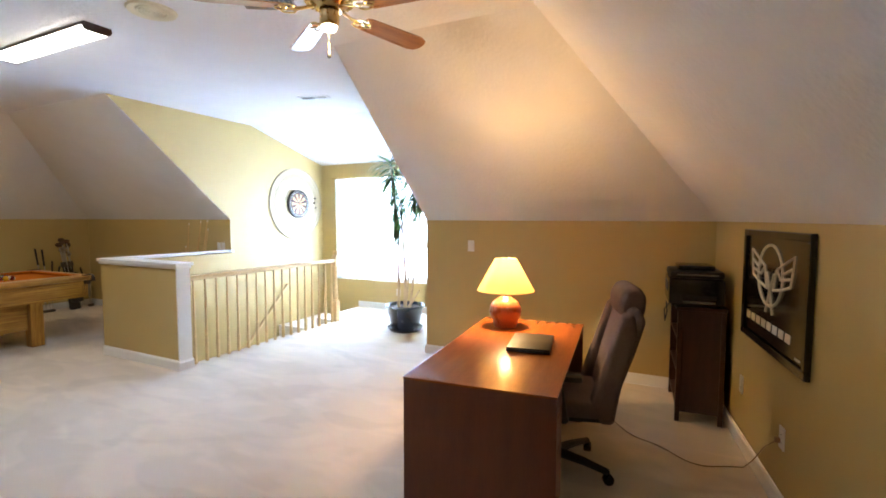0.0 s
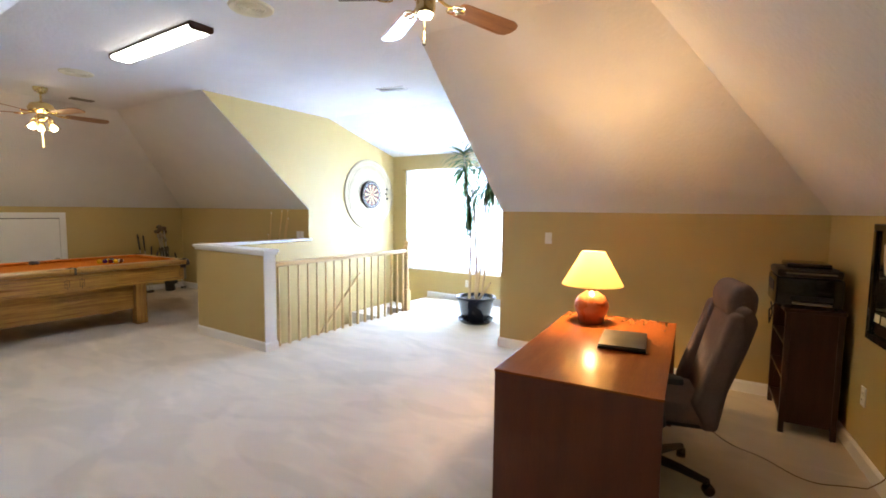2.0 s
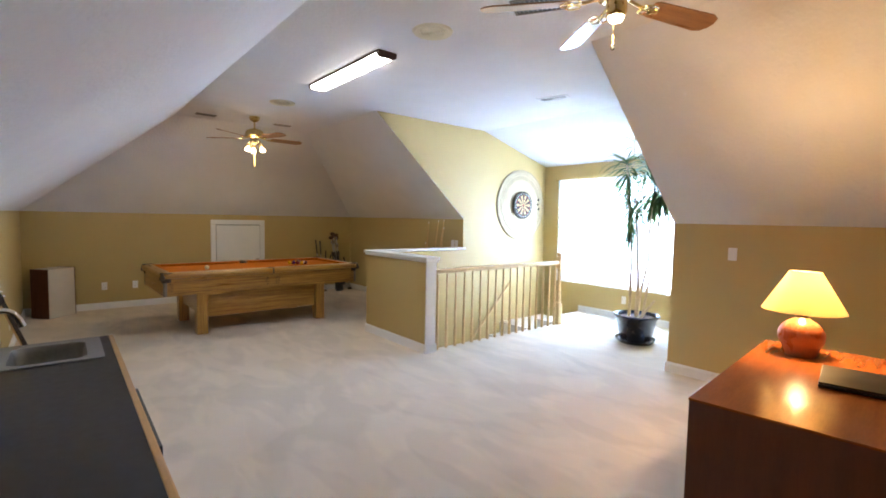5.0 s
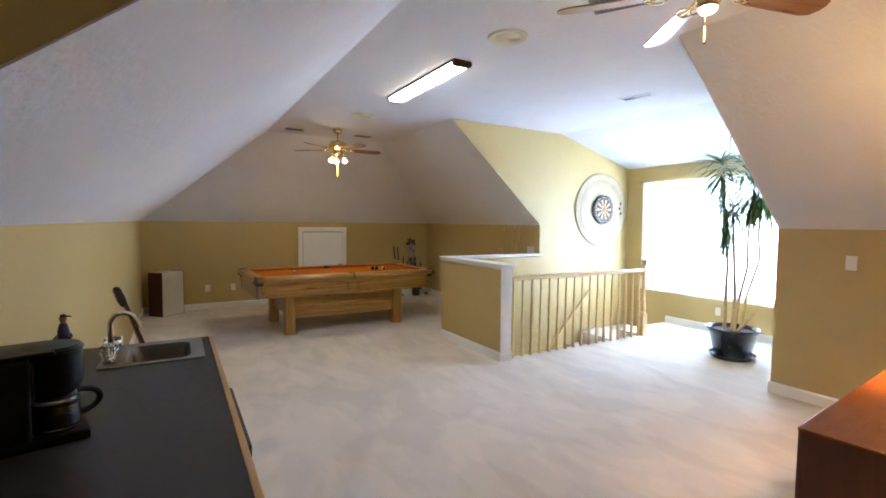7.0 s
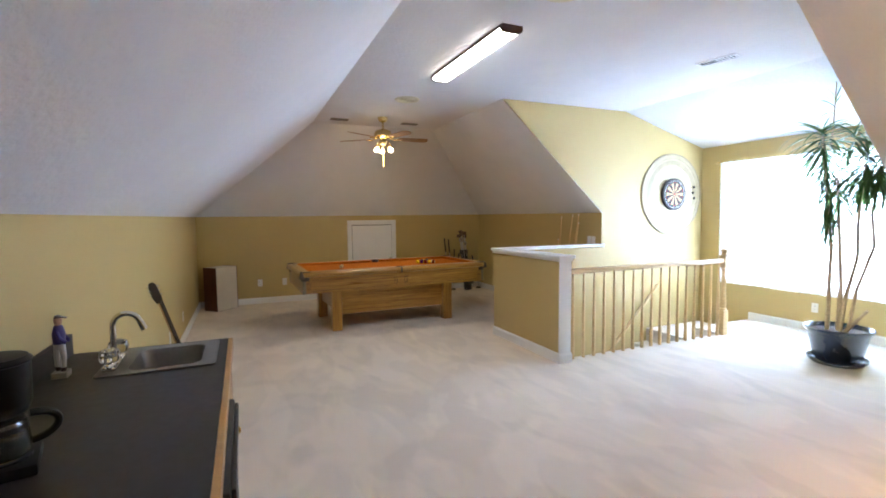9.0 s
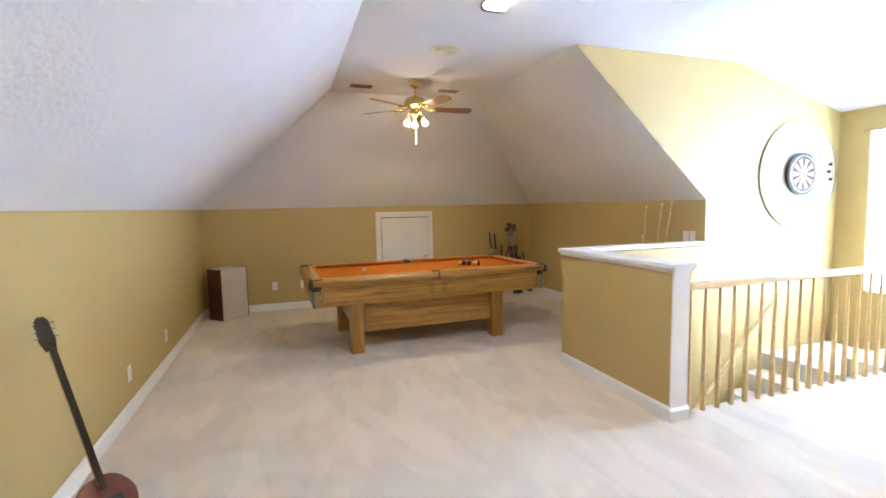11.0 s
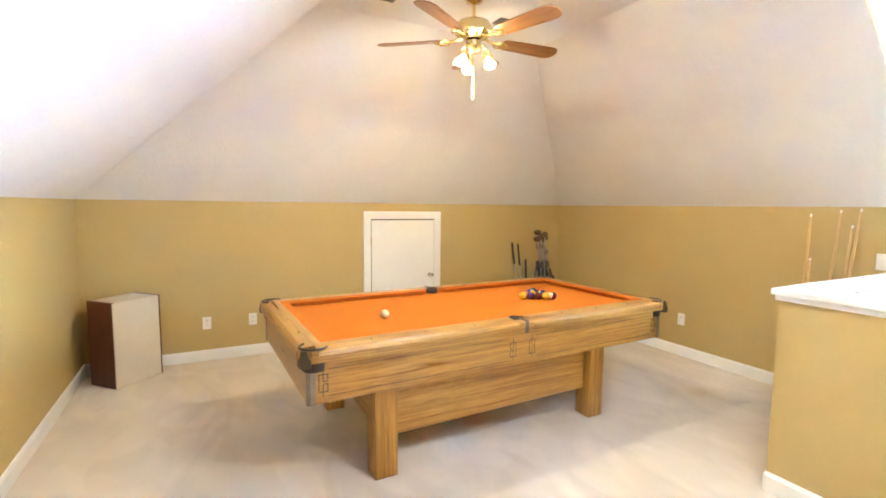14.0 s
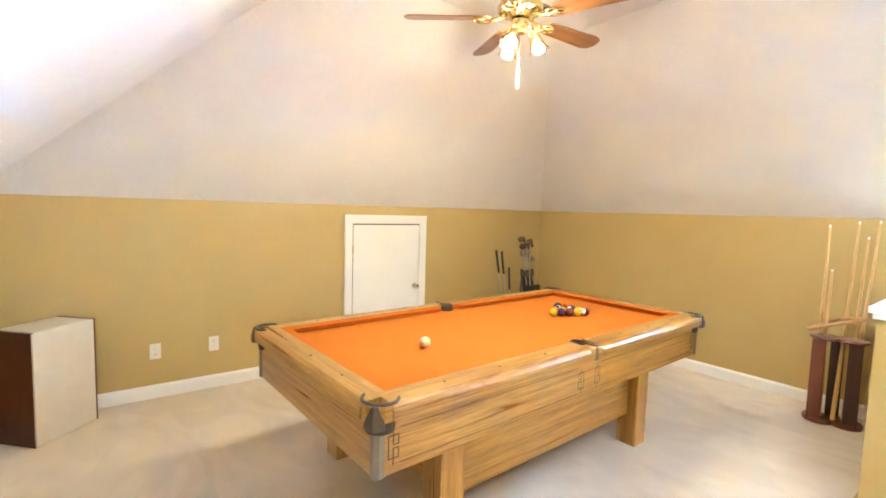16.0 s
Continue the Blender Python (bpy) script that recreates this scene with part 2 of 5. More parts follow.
setting("floor", bm, CARPET, "cream cut-pile carpet with vacuum tracks and footprints", "carpet")

bm = prism(bmesh.new(), [(WX, SY - 0.15, 0), (WX, NY + 0.15, 0), (WX, NY + 0.15, K + 0.05), (WX, SY - 0.15, K + 0.05)], (-0.15, 0, 0))
setting("wall_west", bm, TAN, "tan painted knee wall with a small white access door", "wall")
bm = prism(bmesh.new(), [(WX, SY, 0), (SX, SY, 0), (SX, SY, K), (WX, SY, K)], (0, -0.15, 0))
setting("wall_south", bm, TAN, "tan painted knee wall behind the counter", "wall")
bm = prism(bmesh.new(), [(WX, NY, 0), (DW - 0.12, NY, 0), (DW - 0.12, NY, K), (WX, NY, K)], (0, 0.15, 0))
setting("wall_north_1", bm, TAN, "tan painted knee wall behind the pool table", "wall")
bm = prism(bmesh.new(), [(DE + 0.12, NY, 0), (east(NY) + 0.1, NY, 0), (east(NY) + 0.1, NY, K), (DE + 0.12, NY, K)], (0, 0.15, 0))
setting("wall_north_2", bm, TAN, "tan painted knee wall behind the desk", "wall")
bm = prism(bmesh.new(), [(east(NY + 0.15), NY + 0.15, 0), (east(SD), SD, 0), (east(SD), SD, K), (east(NY + 0.15), NY + 0.15, K)], (0.15, 0, 0))
setting("wall_east", bm, TAN, "tan painted knee wall with a framed poster", "wall")
bm = prism(bmesh.new(), [(SX - 0.12, SD, 0), (1.9, SD, 0), (1.9, SD, C), (SX - 0.12, SD, C)], (0, -0.15, 0))
setting("wall_south_dormer", bm, TAN, "plain tan painted wall", "wall")
bm = prism(bmesh.new(), [(SX, SD, 0), (SX, SY, 0), (SX, SY, K + 0.004), (SX, TS, C + 0.004), (SX, SD, C)], (-0.12, 0, 0))
setting("wall_south_cheek", bm, TAN, "tan painted dormer cheek above the counter", "wall")
bm = prism(bmesh.new(), [(DW, NY, DOWN), (DW, GY, DOWN), (DW, GY, 2.44), (DW, 5.2, C), (DW, TN, C + 0.004), (DW, NY, K + 0.004)], (-0.12, 0, 0))
prism(bm, [(DW, RY - 0.02, DOWN), (DW, NY, DOWN), (DW, NY, -0.004), (DW, RY - 0.02, -0.004)], (-0.12, 0, 0))
setting("wall_dormer_west", bm, TAN, "pale tan dormer wall over the stairs", "wall")
bm = prism(bmesh.new(), [(DE, NY, 0), (DE, GY, 0), (DE, GY, 2.44), (DE, 5.2, C), (DE, TN, C + 0.004), (DE, NY, K + 0.004)], (0.12, 0, 0))
setting("wall_dormer_east", bm, TAN, "tan dormer wall beside the window", "wall")
# window wall, with its opening
W0, W1, WZ0, WZ1 = -4.80, -2.62, 0.55, 2.13
bm = box(DW - 0.12, W0, GY, GY + 0.15, DOWN, 2.6)
box(W1, DE + 0.12, GY, GY + 0.15, -0.2, 2.6, bm=bm)
box(W0, W1, GY, GY + 0.15, DOWN, WZ0, bm=bm)
box(W0, W1, GY, GY + 0.15, WZ1, 2.6, bm=bm)
setting("wall_window", bm, TAN, "tan wall around the wide dormer window", "wall")


def slope(name, pts, up):
    setting(name, prism(bmesh.new(), pts, up), CEIL, "sloping white textured ceiling", "ceiling")


slope("ceiling_slope_west", [(WX, SY, K), (WX, NY, K), (TW, TN, C), (TW, TS, C)], (-0.1, 0, 0.1))
slope("ceiling_slope_south", [(WX, SY, K), (TW, TS, C), (SX - 0.003, TS, C), (SX - 0.003, SY, K)], (0, -0.1, 0.1))
slope("ceiling_slope_north_1", [(WX, NY, K), (DW - 0.003, NY, K), (DW - 0.003, TN, C), (TW, TN, C)], (0, 0.1, 0.1))
slope("ceiling_slope_north_2", [(DE + 0.003, NY, K), (east(NY), NY, K), (TE, TN, C), (DE + 0.003, TN, C)], (0, 0.1, 0.1))
slope("ceiling_slope_east", [(east(NY), NY, K), (east(SD), SD, K), (east_top(SD), SD, C), (TE, TN, C)], (0.1, 0, 0.1))
bm = prism(bmesh.new(), [(TW, TS, C), (east_top(TS), TS, C), (TE, TN, C), (TW, TN, C)], (0, 0, 0.1))
prism(bm, [(SX, SD, C), (east_top(SD), SD, C), (east_top(TS), TS, C), (SX, TS, C)], (0, 0, 0.1))
prism(bm, [(DW, TN, C), (DE, TN, C), (DE, 5.2, C), (DW, 5.2, C)], (0, 0, 0.1))
prism(bm, [(DW, 5.2, C), (DE, 5.2, C), (DE, GY + 0.15, 2.40), (DW, GY + 0.15, 2.40)], (0, 0, 0.1))
setting("ceiling", bm, CEIL, "white textured flat ceiling", "ceiling")

# half wall round the stairs
PX = -3.965
bm = box(DW - 0.06, PX, 3.165, 3.295, 0, 1.03)
box(DW - 0.06, DW + 0.06, 3.295, NY, 0, 1.03, bm=bm)
setting("half_wall", bm, TAN, "tan half wall around the stairwell", "wall")
bm = box(PX, PX + 0.012, 3.160, 3.30, 0.09, 1.03)
setting("trim_half_wall_end", bm, WHITE, "white end trim on the half wall", "trim")
bm = box(DW - 0.09, PX + 0.04, 3.135, 3.325, 1.04, 1.072, 0.006)
box(DW - 0.09, DW + 0.066, 3.325, NY, 1.04, 1.072, 0.0, bm=bm)
box(DW - 0.075, PX + 0.025, 3.150, 3.31, 1.012, 1.04, 0.005, bm=bm)
setting("trim_half_wall_cap", bm, WHITE, "white painted wooden cap on the half wall", "trim")

# stairs going down behind the railing
bm = box(DW, LX, LY, GY, -0.4, -0.185)
for i in range(11):
    y1 = LY - 0.235 * i
    z = -0.185 * (i + 2)
    box(DW, RX, y1 - 0.235 - 0.02, y1, z - 0.6, z, 0.0, bm=bm)
box(DW, LX, LY, LY + 0.002, -0.6, -0.4, bm=bm)
setting("stairs", bm, CARPET, "cream carpeted stairs going down", "stairs")
bm = box(RX, RX + 0.1, RY, LY, DOWN, -0.252)
box(DW - 0.1, RX + 0.1, RY - 0.1, RY, DOWN, -0.252, bm=bm)
box(LX, LX + 0.1, LY, GY, -0.6, -0.252, bm=bm)
box(DW - 0.1, RX + 0.1, RY - 0.1, GY, DOWN - 0.1, DOWN, bm=bm)
setting("wall_stairwell", bm, TAN, "tan wall below the railing", "wall")


def baseboard(name, a, b, inward, h=0.10, t=0.016):
    """A white board with a bevelled top edge from a to b on the floor."""
    a, b, w = Vector((*a, 0)), Vector((*b, 0)), Vector((*inward, 0)).normalized()
    bm = bmesh.new()
    pts = [a, a + w * t, a + w * t + Vector((0, 0, h - 0.018)), a + w * (t * 0.45) + Vector((0, 0, h)), a + Vector((0, 0, h))]
    prism(bm, pts, b - a)
    return setting(name, bm, WHITE, "white painted baseboard", "baseboard")


baseboard("baseboard", (WX, SY), (WX, NY), (1, 0))
baseboard("baseboard", (-2.70, SY), (WX + 0.016, SY), (0, 1))
baseboard("baseboard", (WX + 0.016, NY), (DW - 0.06, NY), (0, -1))
baseboard("baseboard", (DE, NY), (east(NY), NY), (0, -1))
baseboard("baseboard", (east(NY - 0.02), NY - 0.02), (east(SD), SD), (-1, -LEAN_E))
baseboard("baseboard", (LX, GY), (DE, GY), (0, -1))
baseboard("baseboard", (DE, GY - 0.02), (DE, NY - 0.016), (-1, 0))
baseboard("baseboard", (DW - 0.06, 3.165), (PX, 3.165), (0, -1))
baseboard("baseboard", (DW - 0.06, NY - 0.02), (DW - 0.06, 3.165), (-1, 0))
baseboard("baseboard", (PX + 0.0, 3.149), (PX + 0.0, 3.31), (1, 0), 0.095, 0.026)

# ---- railing ----


def railing():
    length = LY - 0.03 - 3.31
    r = thing("stair_railing", pose(-4.02, 3.31, 0), "light oak stair railing with turned balusters and newel", "railing")
    hand = box(-0.03, 0.03, 0, length - 0.04, 0.875, 0.925, 0.012)
    part("handrail", hand, PINE, r)
    prof = [(0.019, 0.0), (0.019, 0.20), (0.014, 0.215), (0.02, 0.235), (0.014, 0.25), (0.0165, 0.30), (0.009, 0.86), (0.009, 0.88)]
    n = 17
    for i in range(n):
        b = part("baluster", lathe(prof, 10), PINE, r, smooth=True)
        b.location = (0, 0.07 + i * (length - 0.16) / (n - 1), 0)
    newel = box(-0.042, 0.042, length - 0.042, length + 0.042, 0, 0.30, 0.004)
    lathe([(0.036, 0.30), (0.042, 0.315), (0.03, 0.335), (0.036, 0.36), (0.026, 0.55), (0.026, 0.78), (0.036, 0.80), (0.03, 0.82)], 16, newel, pose(0, length, 0))
    box(-0.042, 0.042, length - 0.042, length + 0.042, 0.82, 0.965, 0.004, newel)
    lathe([(0.03, 0.965), (0.044, 0.975), (0.03, 0.99), (0.042, 1.015), (0.036, 1.04), (0, 1.05)], 16, newel, pose(0, length, 0))
    part("newel_post", newel, PINE, r, smooth=True)
    return r


railing()
w = thing("wall_handrail", pose(DW, 0, 0), "sloping light oak handrail on the stair wall", "handrail")
part("rail", tube([(0.065, 5.80, 0.45), (0.065, 3.4, -1.90)], 0.022), PINE, w, smooth=True)
for y in (5.6, 4.4):
    z = 0.45 - (5.80 - y) * 0.98
    part("bracket", tube([(0.0, y, z - 0.07), (0.045, y, z - 0.07), (0.065, y, z - 0.02)], 0.007, 8), BRASS, w)

# ---- pool table ----
TABLE = pose(-6.80, 2.238, 0, 0, 0, 1.9)


def key_motif(bm, x, y, z, sy, w):
    """A carved squared scroll on the apron, lying on the plane x."""
    for y0, y1, z0, z1 in ((0, 0.045, 0.11, 0.1125), (0.0425, 0.045, 0.075, 0.1125), (0.02, 0.045, 0.075, 0.0775), (0.02, 0.0225, 0.075, 0.1375),
                           (0, 0.0025, 0.025, 0.1125), (0, 0.045, 0.025, 0.0275), (0.0425, 0.045, 0.025, 0.065), (0.02, 0.045, 0.0625, 0.065), (0.02, 0.0225, 0.002, 0.065)):
        box(x, x + w, y + sy * (y0 - 0.0008), y + sy * (y1 + 0.0008), z + z0 - 0.0008, z + z1 + 0.0008, bm=bm)


def pool_table():
    t = thing("pool_table", TABLE, "rustic oak pool table with orange felt and leather pockets", "pool table")
    L, W = 1.315, 0.665
    part("playfield", box(-W + 0.082, W - 0.082, -L + 0.082, L - 0.082, 0.70, 0.762), FELT, t, "orange felt bed")
    for sx in (-1, 1):
        for y in (-0.91, 0.67):
            part("leg", box(sx * 0.48 - 0.065, sx * 0.48 + 0.065, y, y + 0.13, 0, 0.53, 0.008), TABLEWOOD_UP, t)
        part("stretcher", box(sx * 0.46 - 0.02, sx * 0.46 + 0.02, -0.765, 0.67, 0.20, 0.51, 0.004), TABLEWOOD, t)
        side = part("side_apron", prism(bmesh.new(), [(sx * (W - 0.04), -L + 0.045, 0.735), (sx * (W - 0.07), -L + 0.045, 0.735), (sx * (W - 0.07), -L + 0.045, 0.525), (sx * (W - 0.04), -L + 0.045, 0.525)], (0, 2 * L - 0.09, 0)), TABLEWOOD, t)
        for s, e in ((-L + 0.085, -0.055), (0.055, L - 0.085)):
            bm = prism(bmesh.new(), [(sx * W, s, 0.738), (sx * W, s, 0.772), (sx * (W - 0.008), s, 0.786), (sx * (W - 0.025), s, 0.796), (sx * (W - 0.12), s, 0.80), (sx * (W - 0.12), s, 0.732), (sx * (W - 0.02), s, 0.732)], (0, e - s, 0))
            part("rail", bm, TABLEWOOD, t)
            bm = bmesh.new()
            lo = [bm.verts.new(p) for p in ((sx * (W - 0.12), s, 0.764), (sx * (W - 0.12), e, 0.764), (sx * (W - 0.150), e - 0.05, 0.764), (sx * (W - 0.150), s + 0.05, 0.764))]
            hi = [bm.verts.new(p) for p in ((sx * (W - 0.12), s, 0.799), (sx * (W - 0.12), e, 0.799), (sx * (W - 0.172), e - 0.05, 0.794), (sx * (W - 0.172), s + 0.05, 0.794))]
            bm.faces.new(lo), bm.faces.new(hi)
            for i in range(4):
                bm.faces.new((lo[i], lo[(i + 1) % 4], hi[(i + 1) % 4], hi[i]))
            part("cushion", bm, FELT, t)
            for k in (1, 2, 3):
                y = s - 0.03 + (e - s + 0.06) * k / 4
                part("sight", lathe([(0.006, 0.7975), (0.006, 0.8), (0, 0.8005)], 8, m=pose(sx * (W - 0.07), y, 0.0)), BLACK, t)
        bm = bmesh.new()
        for y, sy in ((-L + 0.09, 1), (-0.05, -1), (0.05, 1), (L - 0.09, -1)):
            key_motif(bm, sx * (W - 0.04) - 0.001, y, 0.555, sy, 0.002)
        for a0, a1 in ((-L + 0.14, -0.10), (0.10, L - 0.14)):
            box(sx * (W - 0.04) - 0.001, sx * (W - 0.04) + 0.001, a0, a1, 0.690, 0.6925, bm=bm)
            box(sx * (W - 0.04) - 0.001, sx * (W - 0.04) + 0.001, a0, a1, 0.557, 0.5595, bm=bm)
        part("carved_scroll", bm, LEATHER, t, "dark carved scroll lines")
        part("side_pocket_trim", box(sx * (W - 0.004) - 0.005, sx * (W - 0.004) + 0.005, -0.012, 0.012, 0.725, 0.797, 0.003), BRONZE, t)
        part("side_rail_block", box(sx * (W - 0.066), sx * (W - 0.002), -0.0545, 0.0545, 0.733, 0.796, 0.008), TABLEWOOD, t)
        part("side_pocket_strap", box(sx * (W - 0.085), sx * (W - 0.001), -0.010, 0.010, 0.7965, 0.802, 0.002), BRONZE, t, "dark metal pocket strap")
        part("side_pocket", lathe([(0.0, 0.70), (0.036, 0.70), (0.040, 0.785), (0.044, 0.797), (0.049, 0.793), (0.046, 0.70)], 20, m=pose(sx * (W - 0.112), 0, 0)), LEATHER, t, "dark leather side pocket", smooth=True)
    for sy in (-1, 1):
        part("end_apron", prism(bmesh.new(), [(-W + 0.07, sy * (L - 0.04), 0.735), (-W + 0.07, sy * (L - 0.07), 0.735), (-W + 0.07, sy * (L - 0.07), 0.525), (-W + 0.07, sy * (L - 0.04), 0.525)], (2 * W - 0.14, 0, 0)), TABLEWOOD_X, t)
        part("end_stretcher", box(-0.41, 0.41, (-0.84 if sy < 0 else 0.74) - 0.02, (-0.84 if sy < 0 else 0.74) + 0.02, 0.25, 0.51, 0.004), TABLEWOOD_X, t)
        s, e = -W + 0.085, W - 0.085
        bm = prism(bmesh.new(), [(s, sy * L, 0.738), (s, sy * L, 0.772), (s, sy * (L - 0.008), 0.786), (s, sy * (L - 0.025), 0.796), (s, sy * (L - 0.12), 0.80), (s, sy * (L - 0.12), 0.732), (s, sy * (L - 0.02), 0.732)], (e - s, 0, 0))
        part("end_rail", bm, TABLEWOOD_X, t)
        bm = bmesh.new()
        lo = [bm.verts.new(p) for p in ((s, sy * (L - 0.12), 0.764), (e, sy * (L - 0.12), 0.764), (e - 0.05, sy * (L - 0.150), 0.764), (s + 0.05, sy * (L - 0.150), 0.764))]
        hi = [bm.verts.new(p) for p in ((s, sy * (L - 0.12), 0.799), (e, sy * (L - 0.12), 0.799), (e - 0.05, sy * (L - 0.172), 0.794), (s + 0.05, sy * (L - 0.172), 0.794))]
        bm.faces.new(lo), bm.faces.new(hi)
        for i in range(4):
            bm.faces.new((lo[i], lo[(i + 1) % 4], hi[(i + 1) % 4], hi[i]))
        part("end_cushion", bm, FELT, t)
        for k in (1, 2, 3):
            part("sight", lathe([(0.006, 0.7975), (0.006, 0.8), (0, 0.8005)], 8, m=pose(s - 0.03 + (e - s + 0.06) * k / 4, sy * (L - 0.07), 0.0)), BLACK, t)
    for sx in (-1, 1):
        for sy in (-1, 1):
            cx, cy = sx * (W - 0.078), sy * (L - 0.078)
            a0 = math.atan2(sy, sx)
            # dark horseshoe rim and the cup under it
            arc = [(cx + 0.066 * math.cos(a0 + a), cy + 0.066 * math.sin(a0 + a), 0.799) for a in np.linspace(-1.8, 1.8, 17)]
            part("pocket_iron", tube(arc, 0.0065, 8), BRONZE, t, "dark bronze horseshoe pocket rim", smooth=True)
            part("pocket", lathe([(0.0, 0.69), (0.05, 0.69), (0.056, 0.76), (0.060, 0.76), (0.055, 0.685), (0, 0.68)], 20, m=pose(cx, cy, 0)), LEATHER, t, "dark leather corner pocket", smooth=True)
            lip = bmesh.new()
            walls = []
            for a in np.linspace(-1.3, 1.3, 11):
                dx, dy = math.cos(a0 + a), math.sin(a0 + a)
                walls.append([lip.verts.new((cx + r * dx, cy + r * dy, z)) for r, z in ((0.056, 0.735), (0.058, 0.796), (0.063, 0.796), (0.062, 0.735))])
            for p, q in zip(walls, walls[1:]):
                for i in range(4):
                    lip.faces.new((p[i], p[(i + 1) % 4], q[(i + 1) % 4], q[i]))
            lip.faces.new(walls[0]), lip.faces.new(walls[-1])
            part("pocket_lip", lip, BLACK, t, "black leather pocket lip")
            # the round wooden corner block carries the rim
            q = [(W - 0.086, L - 0.002), (W - 0.05, L - 0.004), (W - 0.022, L - 0.022), (W - 0.004, L - 0.05), (W - 0.002, L - 0.086), (W - 0.028, L - 0.086), (W - 0.03, L - 0.055), (W - 0.055, L - 0.03), (W - 0.086, L - 0.028)]
            part("corner_block", prism(bmesh.new(), [(sx * (px - 0.004), sy * (py - 0.004), 0.735) for px, py in q], (0, 0, 0.058)), TABLEWOOD, t)
            flare = bmesh.new()
            rings = []
            for out, half, z in ((0.003, 0.052, 0.716), (0.006, 0.056, 0.728), (0.004, 0.050, 0.748), (-0.004, 0.032, 0.772), (-0.012, 0.018, 0.797)):
                q = [(W + out - half, L + out), (W + out - half * 0.5, L + out - half * 0.06), (W + out - half * 0.16, L + out - half * 0.16), (W + out - half * 0.06, L + out - half * 0.5), (W + out, L + out - half), (W - 0.06, L - 0.06)]
                rings.append([flare.verts.new((sx * px, sy * py, z)) for px, py in q])
            for r0, r1 in zip(rings, rings[1:]):
                for i in range(6):
                    flare.faces.new((r0[i], r0[(i + 1) % 6], r1[(i + 1) % 6], r1[i]))
            flare.faces.new(rings[0]), flare.faces.new(rings[-1])
            part("corner_cap", flare, BRONZE, t, "dark bronze flared corner cap", smooth=True)
            q = [(W - 0.075, L - 0.037), (W - 0.05, L - 0.034), (W - 0.034, L - 0.05), (W - 0.037, L - 0.075), (W - 0.075, L - 0.075)]
            part("corner_strip", prism(bmesh.new(), [(sx * px, sy * py, 0.7275) for px, py in q], (0, 0, -0.205)), STRIP, t, "grey bronze corner strip")
    return t


pool_table()


def ball(name, x, y, colour, stripe=False):
    m = TABLE @ pose(x, y, 0.762 + 0.0286, random.uniform(0, 360), random.uniform(0, 360), random.uniform(0, 360))
    bm = bmesh.new()
    bmesh.ops.create_uvsphere(bm, u_segments=16, v_segments=12, radius=0.0286)
    base = PAINTS["ivory"] if stripe or colour == "ivory" else PAINTS[colour]
    ob = part(name, bm, base, smooth=True)
    ob.matrix_world = m
    word = "striped" if stripe else "solid"
    tagged(ob, "%s %s billiard ball on the orange felt" % (word, colour) if colour != "ivory" else "ivory white cue ball on the orange felt", "billiard ball", "billiard balls" if colour != "ivory" else "")
    if stripe:
        part("stripe", lathe([(0.0235, -0.0168), (0.0282, -0.008), (0.0290, 0), (0.0282, 0.008), (0.0235, 0.0168)], 16), PAINTS[colour], ob, smooth=True)


PAINTS = {n: material(n + "_ball_resin", c, 0.12, var=0.03, coat=0.5) for n, c in
          dict(yellow=(0.75, 0.42, 0.02), blue=(0.02, 0.03, 0.20), red=(0.45, 0.02, 0.015), purple=(0.06, 0.01, 0.10), orange=(0.62, 0.17, 0.02),
               green=(0.01, 0.09, 0.035), maroon=(0.14, 0.012, 0.012), black=(0.01, 0.01, 0.01), ivory=(0.80, 0.72, 0.52)).items()}
ball("cue_ball", 0.095, -0.675, "ivory")
order = [("yellow", 0), ("orange", 0), ("purple", 0), ("blue", 0), ("yellow", 1), ("maroon", 0), ("purple", 1), ("black", 0), ("blue", 1), ("yellow", 0), ("green", 0), ("red", 0), ("purple", 0), ("orange", 1), ("maroon", 1)]
i = 0
for row in range(5):
    for k in range(row + 1):
        c, st = order[i]
        ball("billiard_ball", (k - row / 2) * 0.0580, 0.50 + row * 0.0503, c, bool(st))
        i += 1

# ---- desk ----
DESK = pose(-0.485, 2.98, 0, 0, 0, 5.2)


def desk():
    d = thing("desk", DESK, "cherry veneer desk with a glossy top", "desk")
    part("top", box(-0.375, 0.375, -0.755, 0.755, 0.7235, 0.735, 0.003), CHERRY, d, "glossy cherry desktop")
    part("near_panel", box(-0.372, 0.372, -0.752, -0.722, 0, 0.7232), CHERRY_UP_SHADED, d)
    part("far_panel", box(-0.372, 0.372, 0.722, 0.752, 0, 0.7232), CHERRY_UP_SHADED, d)
    part("modesty_panel", box(-0.372, -0.352, -0.722, 0.722, 0.0, 0.7232), CHERRY_UP_SHADED, d)
    ped = part("drawer_pedestal", box(-0.352, 0.33, -0.722, -0.34, 0.02, 0.7232), CHERRY_UP_SHADED, d)
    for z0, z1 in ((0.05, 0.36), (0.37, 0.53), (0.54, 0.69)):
        part("drawer_front", box(0.33, 0.348, -0.715, -0.345, z0, z1, 0.003), CHERRY_UP_SHADED, ped)
    return d


desk()

# ---- on and round the desk ----


